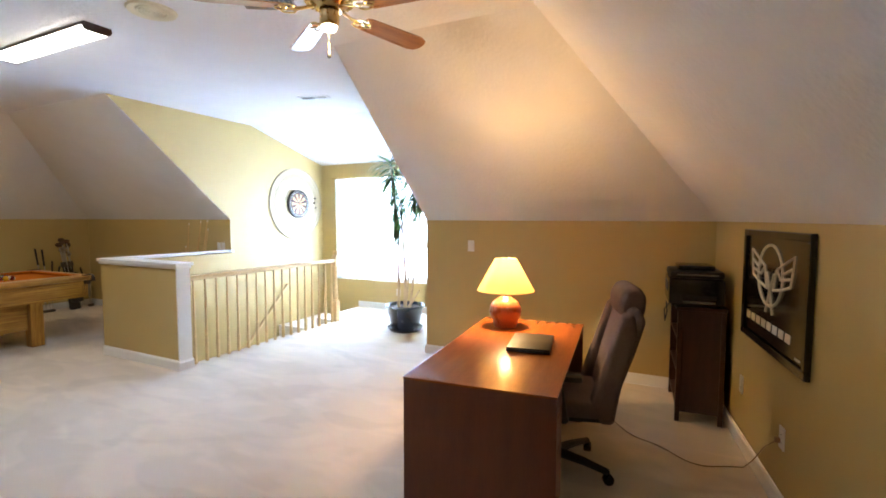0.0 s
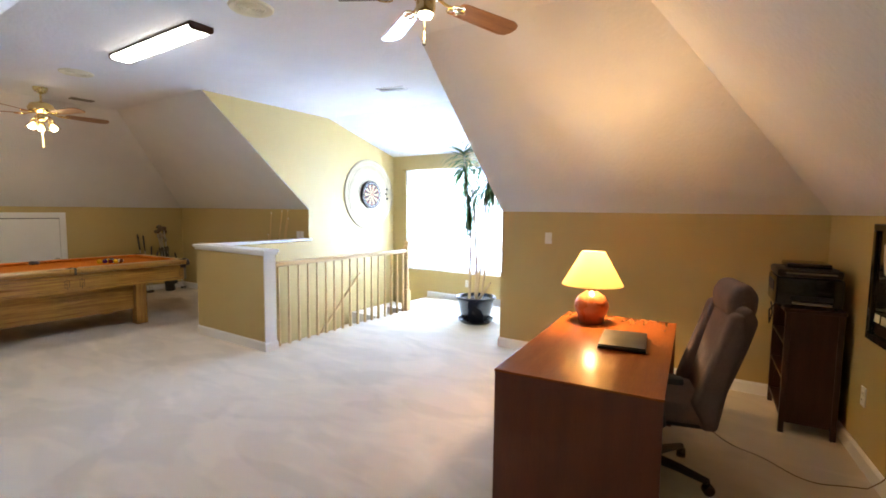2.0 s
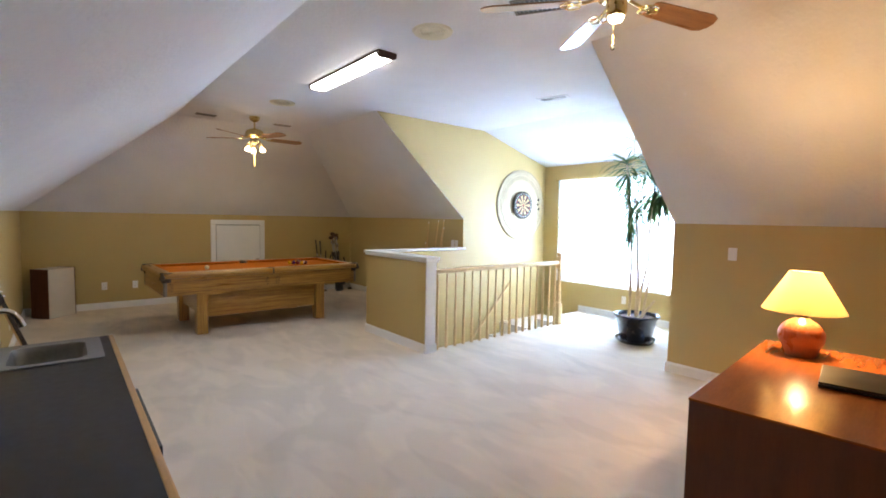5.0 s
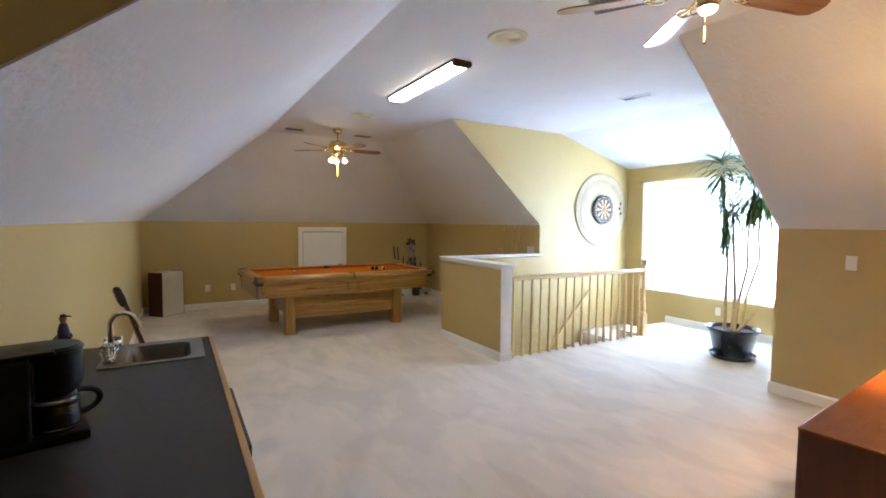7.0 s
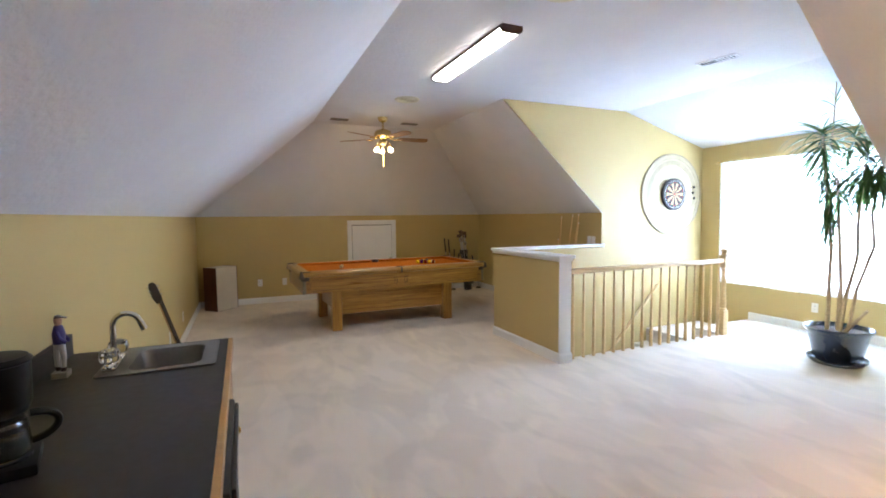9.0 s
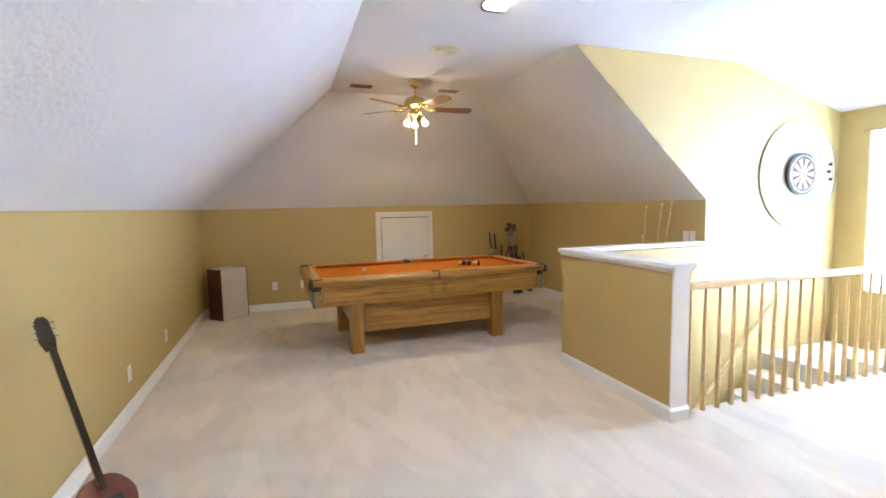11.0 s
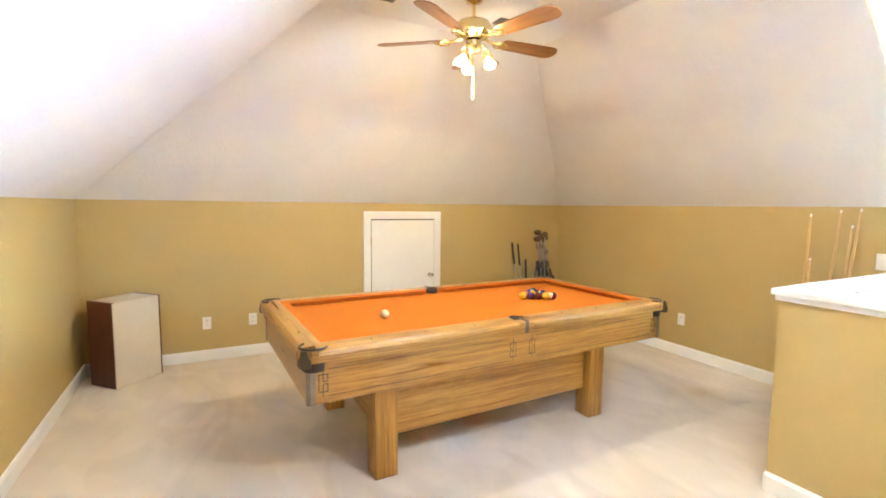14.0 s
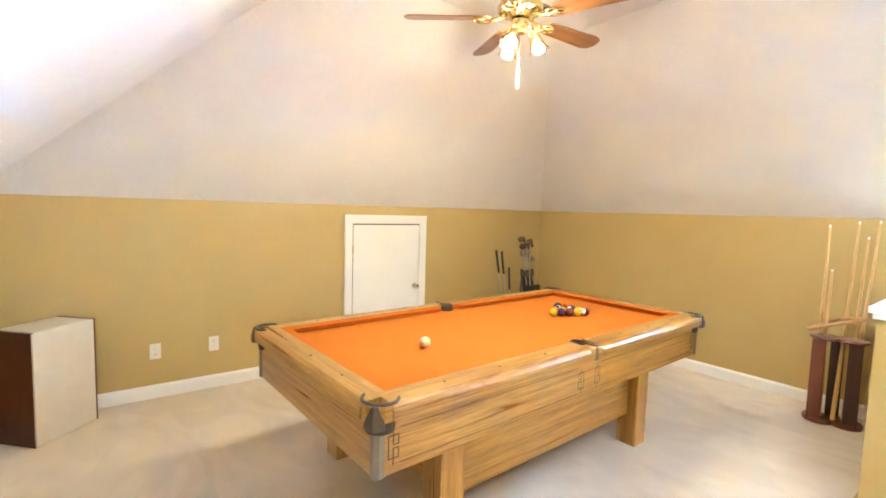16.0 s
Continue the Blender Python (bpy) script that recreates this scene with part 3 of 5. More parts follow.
def desk_lamp():
    d = thing("desk_lamp", pose(-0.68, 3.44, 0.735), "lit terracotta ball desk lamp with cream shade", "lamp")
    terracotta = material("glazed_terracotta", (0.42, 0.13, 0.05), 0.28, dark=(0.30, 0.085, 0.03), scale=9, coat=0.3)
    prof = [(0.0, 0.0), (0.075, 0.0), (0.085, 0.012)] + [(0.115 * math.sin(a), 0.115 - 0.105 * math.cos(a)) for a in np.linspace(0.95, 2.7, 14)] + [(0.03, 0.225)]
    part("base", lathe(prof, 32), terracotta, d, "round terracotta base", smooth=True)
    part("neck", lathe([(0.02, 0.22), (0.02, 0.245), (0.012, 0.25), (0.012, 0.256), (0, 0.256)], 12), BRASS, d, smooth=True)
    shade = sheer("cream_lampshade", (0.98, 0.84, 0.55), 0.9)
    part("shade", lathe([(0.205, 0.265), (0.077, 0.495), (0.074, 0.493), (0.202, 0.265), (0.205, 0.265)], 40), shade, d, "cream fabric cone shade", smooth=True)
    part("bulb", lathe([(0.0, 0.255), (0.014, 0.26), (0.026, 0.295), (0.022, 0.32), (0, 0.335)], 16), glow("warm_bulb", (1, 0.62, 0.25), 30), d, smooth=True)
    lamp("desk_lamp_glow", "POINT", pose(-0.68, 3.44, 0.735 + 0.345), 20, (1.0, 0.60, 0.25), 0.03)
    lamp("desk_lamp_light", "POINT", pose(-0.68, 3.44, 0.735 + 0.428), DESK_POWER, (1.0, 0.60, 0.25), 0.045)


desk_lamp()


def laptop():
    d = thing("laptop", pose(-0.375, 3.03, 0.735, 0, 0, 9), "closed dark grey laptop lying on the desk", "laptop")
    grey = material("dark_grey_laptop_shell", (0.03, 0.028, 0.026), 0.35, metal=0.2, var=0.1)
    part("base", box(-0.125, 0.125, -0.185, 0.185, 0.004, 0.018, 0.004), BLACK, d)
    part("lid", box(-0.124, 0.124, -0.184, 0.184, 0.0195, 0.029, 0.004), grey, d, "dark grey lid")
    for x in (-0.1, 0.1):
        for y in (-0.15, 0.15):
            part("rubber_foot", lathe([(0, 0), (0.008, 0), (0.008, 0.0045), (0, 0.0045)], 8, m=pose(x, y, 0)), BLACK, d)


laptop()


def soft_slab(outline, width, roundness, bm=None):
    """A padded slab: an outline in x, z given a width along y, with rounded edges."""
    made = prism(bmesh.new(), [(x, -width / 2, z) for x, z in outline], (0, width, 0))
    bmesh.ops.recalc_face_normals(made, faces=made.faces)
    bmesh.ops.bevel(made, geom=made.edges[:], offset=roundness, segments=4, affect="EDGES", profile=0.55)
    return join(bm, made)


def office_chair():
    c = thing("office_chair", pose(-0.065, 3.12, 0, 0, 0, 196), "mauve-grey fabric office chair on a black star base", "chair")
    # x ahead of the sitter; the chair faces the desk
    back = [(-0.13, 0.37), (-0.05, 0.37), (-0.08, 0.58), (-0.13, 0.78), (-0.19, 0.98), (-0.20, 1.02), (-0.25, 1.03), (-0.285, 0.96), (-0.24, 0.80), (-0.165, 0.58)]
    part("backrest", soft_slab(back, 0.50, 0.028), FABRIC, c, smooth=True)
    for s in (-1, 1):
        wing = [(-0.05, 0.40), (0.0, 0.50), (-0.05, 0.66), (-0.11, 0.84), (-0.16, 1.0), (-0.22, 1.0), (-0.24, 0.88), (-0.17, 0.62), (-0.12, 0.40)]
        part("side_bolster", join(None, soft_slab(wing, 0.085, 0.03), pose(0, s * 0.225, 0)), FABRIC, c, smooth=True)
    head = [(-0.165, 0.96), (-0.155, 1.06), (-0.19, 1.13), (-0.26, 1.14), (-0.305, 1.08), (-0.295, 0.97), (-0.24, 0.95)]
    part("headrest", soft_slab(head, 0.34, 0.035), FABRIC, c, smooth=True)
    part("seat", soft_slab([(-0.12, 0.40), (0.34, 0.40), (0.38, 0.44), (0.36, 0.50), (0.28, 0.52), (-0.10, 0.50)], 0.52, 0.03), FABRIC, c, smooth=True)
    part("seat_pan", box(-0.1, 0.3, -0.2, 0.2, 0.36, 0.40, 0.01), BLACK, c)
    for s in (-1, 1):
        arm = part("armrest", box(0.05, 0.31, s * 0.29 - 0.035, s * 0.29 + 0.035, 0.625, 0.66, 0.015), BLACK, c, smooth=True)
        part("arm_support", tube([(0.13, s * 0.22, 0.385), (0.14, s * 0.29, 0.40), (0.16, s * 0.29, 0.52), (0.18, s * 0.29, 0.63)], 0.022, 10), BLACK, c, smooth=True)
    hx, hy, reach = 0.18, 0.04, 0.33
    part("gas_column", lathe([(0.028, 0.10), (0.028, 0.24), (0.018, 0.245), (0.018, 0.37)], 14, m=pose(hx, hy, 0)), BLACK, c, smooth=True)
    hub = part("star_base", lathe([(0.0, 0.07), (0.05, 0.07), (0.05, 0.125), (0.03, 0.13), (0, 0.13)], 16, m=pose(hx, hy, 0)), BLACK, c, smooth=True)
    for k in range(5):
        a = radians(72 * k + 154)
        dx, dy = math.cos(a), math.sin(a)
        part("star_leg", tube([(hx + 0.03 * dx, hy + 0.03 * dy, 0.105), (hx + 0.18 * dx, hy + 0.18 * dy, 0.095), (hx + reach * dx, hy + reach * dy, 0.072)], 0.030, 8, r_end=0.019), BLACK, hub, smooth=True)
        wheel = join(None, lathe([(0.0, -0.024), (0.025, -0.024), (0.031, -0.016), (0.031, 0.016), (0.025, 0.024), (0, 0.024)], 14), pose(hx + reach * dx, hy + reach * dy, 0.031, 90, 0, 72 * k + 10))
        tube([(hx + reach * dx, hy + reach * dy, 0.03), (hx + reach * dx, hy + reach * dy, 0.08)], 0.008, 8, wheel)
        part("caster", wheel, GLOSSBLACK, c, smooth=True)


office_chair()


def bookcase():
    d = thing("bookcase", pose(0.575, 4.42, 0, 0, 0, 4), "low dark espresso bookcase with open shelves", "bookcase")
    w, l, h = 0.155, 0.31, 0.865
    part("top", box(-w - 0.012, w + 0.012, -l - 0.012, l + 0.012, h - 0.025, h, 0.004), DARKWOOD, d)
    for s in (-1, 1):
        part("side_panel", box(-w, w, s * l - 0.011, s * l + 0.011, 0.075, h - 0.025), DARKWOOD, d)
        for x in (-w + 0.014, w - 0.014):
            part("leg", box(x - 0.016, x + 0.016, s * (l + 0.002) - 0.016, s * (l + 0.002) + 0.016, 0, h - 0.026, 0.003), DARKWOOD, d)
    part("back_panel", box(w - 0.012, w - 0.004, -l + 0.011, l - 0.011, 0.08, h - 0.025), DARKWOOD, d)
    for z in (0.10, 0.36, 0.60):
        part("shelf", box(-w + 0.004, w - 0.013, -l + 0.011, l - 0.011, z, z + 0.018), DARKWOOD, d)
    white = material("white_paper", (0.7, 0.68, 0.64), 0.8, var=0.05)
    for z, n in ((0.378, 5), (0.618, 4)):
        p = thing("paper_stack", d.matrix_world @ pose(0.0, -0.13, z), "stack of white paper and folders on the bookcase shelf", "papers", "papers on the shelves")
        for k in range(n):
            part("folder", box(-0.09, 0.10, -0.13 - 0.004 * (k % 3), 0.12 + 0.003 * (k % 2), k * 0.012 + 0.001, k * 0.012 + 0.0115), white if k % 2 else BLACK, p)


bookcase()


def printer():
    d = thing("printer", pose(0.545, 4.33, 0.865, 0, 0, 4), "black inkjet printer on the dark bookcase", "printer")
    part("body", box(-0.185, 0.185, -0.21, 0.21, 0.012, 0.205, 0.018), GLOSSBLACK, d, smooth=True)
    part("lid", box(-0.18, 0.18, -0.20, 0.20, 0.208, 0.262, 0.02), BLACK, d, smooth=True)
    part("document_feeder", box(-0.12, 0.13, -0.12, 0.15, 0.263, 0.298, 0.014), GLOSSBLACK, d, smooth=True)
    part("silver_strip", box(-0.13, 0.14, -0.205, -0.2, 0.232, 0.24), STEEL, d)
    part("paper_slot", box(-0.10, 0.13, -0.2125, -0.20, 0.055, 0.085, 0.003), BLACK, d)
    part("output_tray", box(-0.09, 0.12, -0.235, -0.20, 0.03, 0.042, 0.004), STEEL, d)
    part("control_panel", box(-0.19, -0.178, -0.12, 0.12, 0.10, 0.17, 0.003), BLACK, d)
    for x in (-0.15, 0.15):
        for y in (-0.17, 0.17):
            part("foot", lathe([(0, 0), (0.012, 0), (0.012, 0.014), (0, 0.014)], 8, m=pose(x, y, 0)), BLACK, d)
    part("cable", tube([(-0.17, -0.15, 0.02), (-0.21, -0.19, -0.03), (-0.205, -0.19, -0.12), (-0.19, -0.17, -0.05), (-0.195, -0.12, 0.02)], 0.005, 6), BLACK, d)


printer()

# poster on the east wall: y runs along the wall, x off it
EM = Matrix.Translation((east(3.335) - 0.004, 3.335, 1.115)) @ pose(0, 0, 0, 0, 0, math.degrees(math.atan(LEAN_E)))


def poster():
    d = thing("framed_poster", EM, "black framed dark poster with a pale crest and lettering", "poster")
    ph, pw = 0.335, 0.515
    for z in (-1, 1):
        part("frame_bar", box(-0.028, 0, -pw, pw, z * (ph - 0.02) - 0.02, z * (ph - 0.02) + 0.02, 0.005), GLOSSBLACK, d)
        part("frame_post", box(-0.028, 0, z * (pw - 0.02) - 0.02, z * (pw - 0.02) + 0.02, -ph + 0.0405, ph - 0.0405, 0.005), GLOSSBLACK, d)
    sheet = material("dark_poster_print", (0.04, 0.028, 0.018), 0.12, dark=(0.012, 0.009, 0.007), scale=3, coat=0.6)
    part("print", box(-0.012, -0.004, -pw + 0.041, pw - 0.041, -ph + 0.041, ph - 0.041), sheet, d, "dark glossy print")
    ink = material("pale_crest_ink", (0.62, 0.56, 0.44), 0.4, var=0.08)
    # seen from the room +y is to the viewer's left
    off = -0.0135
    part("crest_ring", tube([(off, 0.04 + 0.20 * math.cos(a), 0.085 + 0.17 * math.sin(a)) for a in np.linspace(0, 2 * math.pi, 33)], 0.008, 6), ink, d)
    for s in (-1, 1):
        bm = bmesh.new()
        for line in (((0.05, 0.01), (0.10, 0.13), (0.20, 0.165), (0.34, 0.215), (0.32, 0.12), (0.30, 0.06), (0.18, 0.03), (0.05, 0.01)),
                     ((0.10, 0.13), (0.16, 0.08), (0.30, 0.10)), ((0.16, 0.155), (0.20, 0.115), (0.32, 0.155))):
            tube([(off, 0.03 + s * y, z) for y, z in line], 0.0075, 6, bm)
        part("crest_wing", bm, ink, d)
        part("crest_stem", tube([(off, 0.03 + s * 0.06, 0.10), (off, 0.03, 0.0), (off, 0.03 - s * 0.055, -0.125)], 0.008, 6), ink, d)
    for k in range(8):
        y = 0.44 - 0.094 * k
        bar = prism(bmesh.new(), [(off - 0.001, y, -0.222), (off - 0.001, y - 0.070, -0.222), (off - 0.001, y - 0.076, -0.176), (off - 0.001, y - 0.006, -0.176)], (0.002, 0, 0))
        part("letter_bar", bar, ink, d)
    part("small_print_bar", box(-0.0145, -0.0125, -0.42, -0.36, -0.275, -0.265), ink, d)


poster()


def wall_plate(name, m, label, kind="outlet"):
    """A plate on a wall; local x off the wall, y along it."""
    d = thing(name, m, label, kind)
    part("plate", box(0, 0.006, -0.036, 0.036, -0.058, 0.058, 0.002), PLASTIC, d)
    if kind == "outlet":
        for z in (-0.021, 0.021):
            s = part("socket", box(0.0055, 0.0085, -0.017, 0.017, z - 0.014, z + 0.014, 0.001), PLASTIC, d)
            for y in (-0.006, 0.006):
                part("slot", box(0.0075, 0.009, y - 0.0012, y + 0.0012, z - 0.005, z + 0.005), BLACK, s)
    else:
        part("rocker", box(0.0055, 0.011, -0.016, 0.016, -0.032, 0.032, 0.002), PLASTIC, d)
    return d


OUT = "white power outlet plate on the tan wall"
turn = math.degrees(math.atan(LEAN_E))
wall_plate("power_outlet", pose(east(3.13), 3.13, 0.385, 0, 0, 180 + turn), OUT)
wall_plate("power_outlet", pose(east(3.88), 3.88, 0.41, 0, 0, 180 + turn), OUT)
wall_plate("power_outlet", pose(WX, 0.57, 0.355, 0, 0, 0), OUT)
wall_plate("power_outlet", pose(WX, 0.97, 0.355, 0, 0, 0), OUT)
wall_plate("power_outlet", pose(-6.93, NY, 0.365, 0, 0, -90), OUT)
wall_plate("power_outlet", pose(-6.56, SY, 0.30, 0, 0, 90), OUT)
wall_plate("power_outlet", pose(-5.47, SY, 0.30, 0, 0, 90), OUT)
wall_plate("power_outlet", pose(-3.62, GY, 0.30, 0, 0, -90), OUT)
wall_plate("light_switch", pose(-1.52, NY, 1.225, 0, 0, -90), "white rocker light switch on the tan wall", "switch")
wall_plate("light_switch", pose(-5.43, NY, 1.11, 0, 0, -90), "white rocker light switch above the half wall", "switch")
wall_plate("light_switch", pose(-5.345, NY, 1.11, 0, 0, -90), "white rocker light switch above the half wall", "switch")

cord = thing("extension_lead", pose(0, 0, 0), "thin brown extension lead trailing over the carpet", "lead")
brown = material("brown_cord", (0.28, 0.17, 0.09), 0.6)
pts = [(east(3.13) - 0.02, 3.13, 0.372), (east(3.13) - 0.06, 3.20, 0.30), (east(3.13) - 0.10, 3.30, 0.16)]
for k in range(25):
    u = k / 24
    pts.append((0.80 - 0.92 * u, 3.42 + 0.62 * u * u + 0.025 * math.sin(u * 16), 0.05 * max(0, 1 - 5 * u) ** 1.5 + 0.0045))
part("wire", tube(pts, 0.0027, 6), brown, cord, smooth=True)
part("plug", box(east(3.13) - 0.035, east(3.13) - 0.0095, 3.118, 3.142, 0.36, 0.384, 0.004), brown, cord)

# ---- access door in the west wall ----


def access_door():
    d = thing("door_1", pose(WX, 2.55, 0), "small white closed attic access door", "door", kind="structure")
    h, w = 1.405, 0.46
    for s in (-1, 1):
        part("casing", prism(bmesh.new(), [(0, s * w, 0), (0.016, s * w, 0), (0.018, s * (w - 0.02), 0), (0.012, s * (w - 0.08), 0), (0, s * (w - 0.08), 0)], (0, 0, h - 0.085)), WHITE, d)
    part("head_casing", prism(bmesh.new(), [(0, -w, h), (0.016, -w, h), (0.018, -w, h - 0.02), (0.012, -w, h - 0.084), (0, -w, h - 0.084)], (0, 2 * w, 0)), WHITE, d)
    # A black sheet behind the leaf draws the shade in its gap.
    part("gap_shade", box(0.0005, 0.0025, -w + 0.079, w - 0.079, 0.004, h - 0.083), BLACK, d, "black sheet for the shade in the gap round the leaf")
    leaf = part("leaf", box(0.003, 0.010, -w + 0.088, w - 0.084, 0.012, h - 0.096, 0.002), WHITE, d)
    knob = lathe([(0.026, 0), (0.026, 0.006), (0.010, 0.010), (0.010, 0.03), (0.024, 0.04), (0.028, 0.052), (0.02, 0.066), (0, 0.069)], 18, m=pose(0.008, w - 0.135, 0.68, 0, 90, 0))
    part("door_knob", knob, CHROME, leaf, "chrome door knob", smooth=True)
    for z in (1.08, 0.25):
        part("hinge", tube([(0.012, -w + 0.082, z - 0.04), (0.012, -w + 0.082, z + 0.04)], 0.006, 8), BRASS, leaf)


access_door()

# ---- loudspeaker ----


def loudspeaker():
    fx, fy = Vector((0.73, 0.683)).normalized()
    d = thing("loudspeaker", pose(-8.535, -0.03, 0, 0, 0, math.degrees(math.atan2(fy, fx))), "walnut floor loudspeaker with a cream cloth front", "speaker")
    walnut = material("walnut_veneer", (0.13, 0.040, 0.018), 0.35, dark=(0.07, 0.02, 0.01), scale=4, stretch=(6, 6, 0.7), fine=25)
    w, dep, h = 0.195, 0.14, 0.69
    for s in (-1, 1):
        part("side_panel", box(-dep, dep, s * w - 0.011, s * w + 0.011, 0, h, 0.002), walnut, d)
    part("top_panel", box(-dep, dep - 0.01, -w + 0.011, w - 0.011, h - 0.022, h - 0.003, 0.001), CREAM, d)
    part("bottom_panel", box(-dep, dep, -w + 0.011, w - 0.011, 0.0, 0.022), walnut, d)
    part("back_panel", box(-dep, -dep + 0.016, -w + 0.011, w - 0.011, 0.022, h - 0.022), walnut, d)
    part("cloth_front", box(dep + 0.0005, dep + 0.012, -w - 0.009, w - 0.010, 0.004, h - 0.002, 0.005), CREAM, d, "cream cloth grille")


loudspeaker()

# ---- golf bag and clubs ----
CLUB_WOOD = material("brown_club_wood", (0.10, 0.06, 0.035), 0.25, var=0.2, coat=0.4)
CLUB_IRON = material("worn_club_iron", (0.34, 0.29, 0.23), 0.4, metal=0.7, var=0.15)


def club(parent, a, b, wood=False, grip=True):
    a, b = Vector(a), Vector(b)
    c = part("club_shaft", tube([a, b], 0.006, 6), STEEL, parent)
    if grip:
        d = (b - a).normalized()
        part("club_grip", tube([b - d * 0.27, b], 0.013, 8), BLACK, parent)
    else:
        head = bmesh.new()
        bmesh.ops.create_uvsphere(head, u_segments=10, v_segments=8, radius=0.045 if wood else 0.034)
        bmesh.ops.transform(head, matrix=Matrix.Translation(b) @ Matrix.LocRotScale(None, Euler((0.3, 0.2, random.random() * 6)), (1.1, 0.55, 0.8)), verts=head.verts)
        part("club_head", head, CLUB_WOOD if wood else CLUB_IRON, parent, smooth=True)


def golf_bag():
    d = thing("golf_bag", pose(-8.50, 4.42, 0, 5, -4, 0), "dark grey golf bag full of clubs in the corner", "golf bag")
    cloth = material("charcoal_bag_nylon", (0.030, 0.024, 0.021), 0.6, var=0.3, bump=0.3, bump_scale=80)
    part("body", lathe([(0, 0), (0.075, 0.0), (0.08, 0.03), (0.066, 0.40), (0.068, 0.70), (0.080, 0.78), (0.076, 0.80), (0.065, 0.79), (0.06, 0.70)], 18), cloth, d, smooth=True)
    part("collar", lathe([(0.074, 0.72), (0.083, 0.725), (0.084, 0.78), (0.076, 0.785), (0.074, 0.72)], 18), PEWTER, d)
    part("pocket", box(0.06, 0.16, -0.08, 0.08, 0.12, 0.42, 0.03), cloth, d, smooth=True)
    part("pocket", box(0.07, 0.14, -0.07, 0.07, 0.46, 0.62, 0.025), cloth, d, smooth=True)
    part("strap", tube([(0.02, -0.115, 0.74), (0.05, -0.18, 0.60), (0.05, -0.18, 0.40), (0.02, -0.11, 0.25)], 0.014, 6), BLACK, d)
    random.seed(4)
    for k in range(15):
        a = random.uniform(0, 6.28)
        r = random.uniform(0.02, 0.07)
        top = 0.86 + 0.30 * random.random() ** 1.3
        club(d, (r * math.cos(a) * 0.7, r * math.sin(a) * 0.7, 0.35), (r * math.cos(a) * 1.6, r * math.sin(a) * 1.6, top), wood=top > 1.05, grip=False)


golf_bag()
LEANT = "steel golf club with a black grip leaning on the wall"
for y, dz, tilt in ((4.03, 1.02, 0.02), (4.10, 1.0, 0.0), (4.18, 0.80, -0.05), (4.66, 0.66, 0.03)):
    g = thing("golf_club", pose(-8.62, y, 0), LEANT, "golf club", "leaning golf clubs")
    club(g, (0.06, tilt, 0.03), (-0.115, -tilt, dz))
    part("club_head", box(0.04, 0.085, tilt - 0.05, tilt + 0.03, 0, 0.04, 0.008), PEWTER, g)

# ---- cue rack ----


def cue_rack():
    d = thing("cue_rack", pose(-5.655, 4.49, 0, 0, 0, 12) @ Matrix.Scale(0.90, 4), "red mahogany floor cue rack with two round lobes", "cue rack")
    plates = []
    for z0, z1, r in ((0.0, 0.035, 0.105), (0.68, 0.705, 0.10)):
        bm = lathe([(0, z0), (r, z0), (r + 0.006, (z0 + z1) / 2), (r, z1), (0, z1)], 24, m=pose(-0.085, 0, 0))
        lathe([(0, z0), (r, z0), (r + 0.006, (z0 + z1) / 2), (r, z1), (0, z1)], 24, bm, pose(0.085, 0, 0.0005))
        part("plate", bm, MAHOGANY, d, smooth=True)
    for x0, x1, y in ((-0.165, -0.075, -0.075), (0.06, 0.15, -0.07), (-0.05, 0.04, 0.085)):
        part("upright", box(x0, x1, y - 0.011, y + 0.011, 0.034, 0.681, 0.003), MAHOGANY if x0 < -0.1 else DARKWOOD, d)
    for x, y in ((-0.085, 0), (0.085, 0)):
        part("foot_ring", lathe([(0.03, 0.035), (0.034, 0.036), (0.034, 0.044), (0.02, 0.044)], 14, m=pose(x, y, 0)), DARKWOOD, d)


cue_rack()
maple = material("pale_maple_cue", (0.62, 0.40, 0.16), 0.3, var=0.12, stretch=(6, 6, 0.8), coat=0.3)
for k, (x, y, tx, ty, z1) in enumerate(((-5.765, 4.47, -5.795, 4.60, 1.44), (-5.72, 4.44, -5.735, 4.50, 1.12), (-5.645, 4.46, -5.645, 4.68, 1.47), (-5.565, 4.47, -5.535, 4.70, 1.48), (-5.60, 4.53, -5.60, 4.755, 1.36))):
    c = thing("pool_cue", pose(x, y, 0.036), "tapered maple pool cue standing in the rack", "pool cue", "cues in the rack")
    v = Vector((tx - x, ty - y, z1 - 0.036))
    part("butt", tube([(0, 0, 0), v * 0.45], 0.0145, 10, r_end=0.0115), maple if k % 2 == 0 else OAK, c, smooth=True)
    part("shaft", tube([v * 0.45, v * 0.985], 0.0115, 10, r_end=0.0068), maple, c, smooth=True)
    part("tip", tube([v * 0.985, v], 0.0068, 8), PLASTIC, c)
tri = thing("ball_rack", pose(-5.68, 4.46, 0.677, 0, 0, 12), "wooden triangle ball rack lying on the cue rack", "ball rack")
pts = [(-0.15, -0.04, 0.0), (0.15, -0.04, 0.12), (0.02, 0.12, 0.08)]
for a, b in zip(pts, pts[1:] + pts[:1]):
    part("side", tube([a, b], 0.013, 8), OAK, tri, smooth=True)

# ---- ceiling fans ----


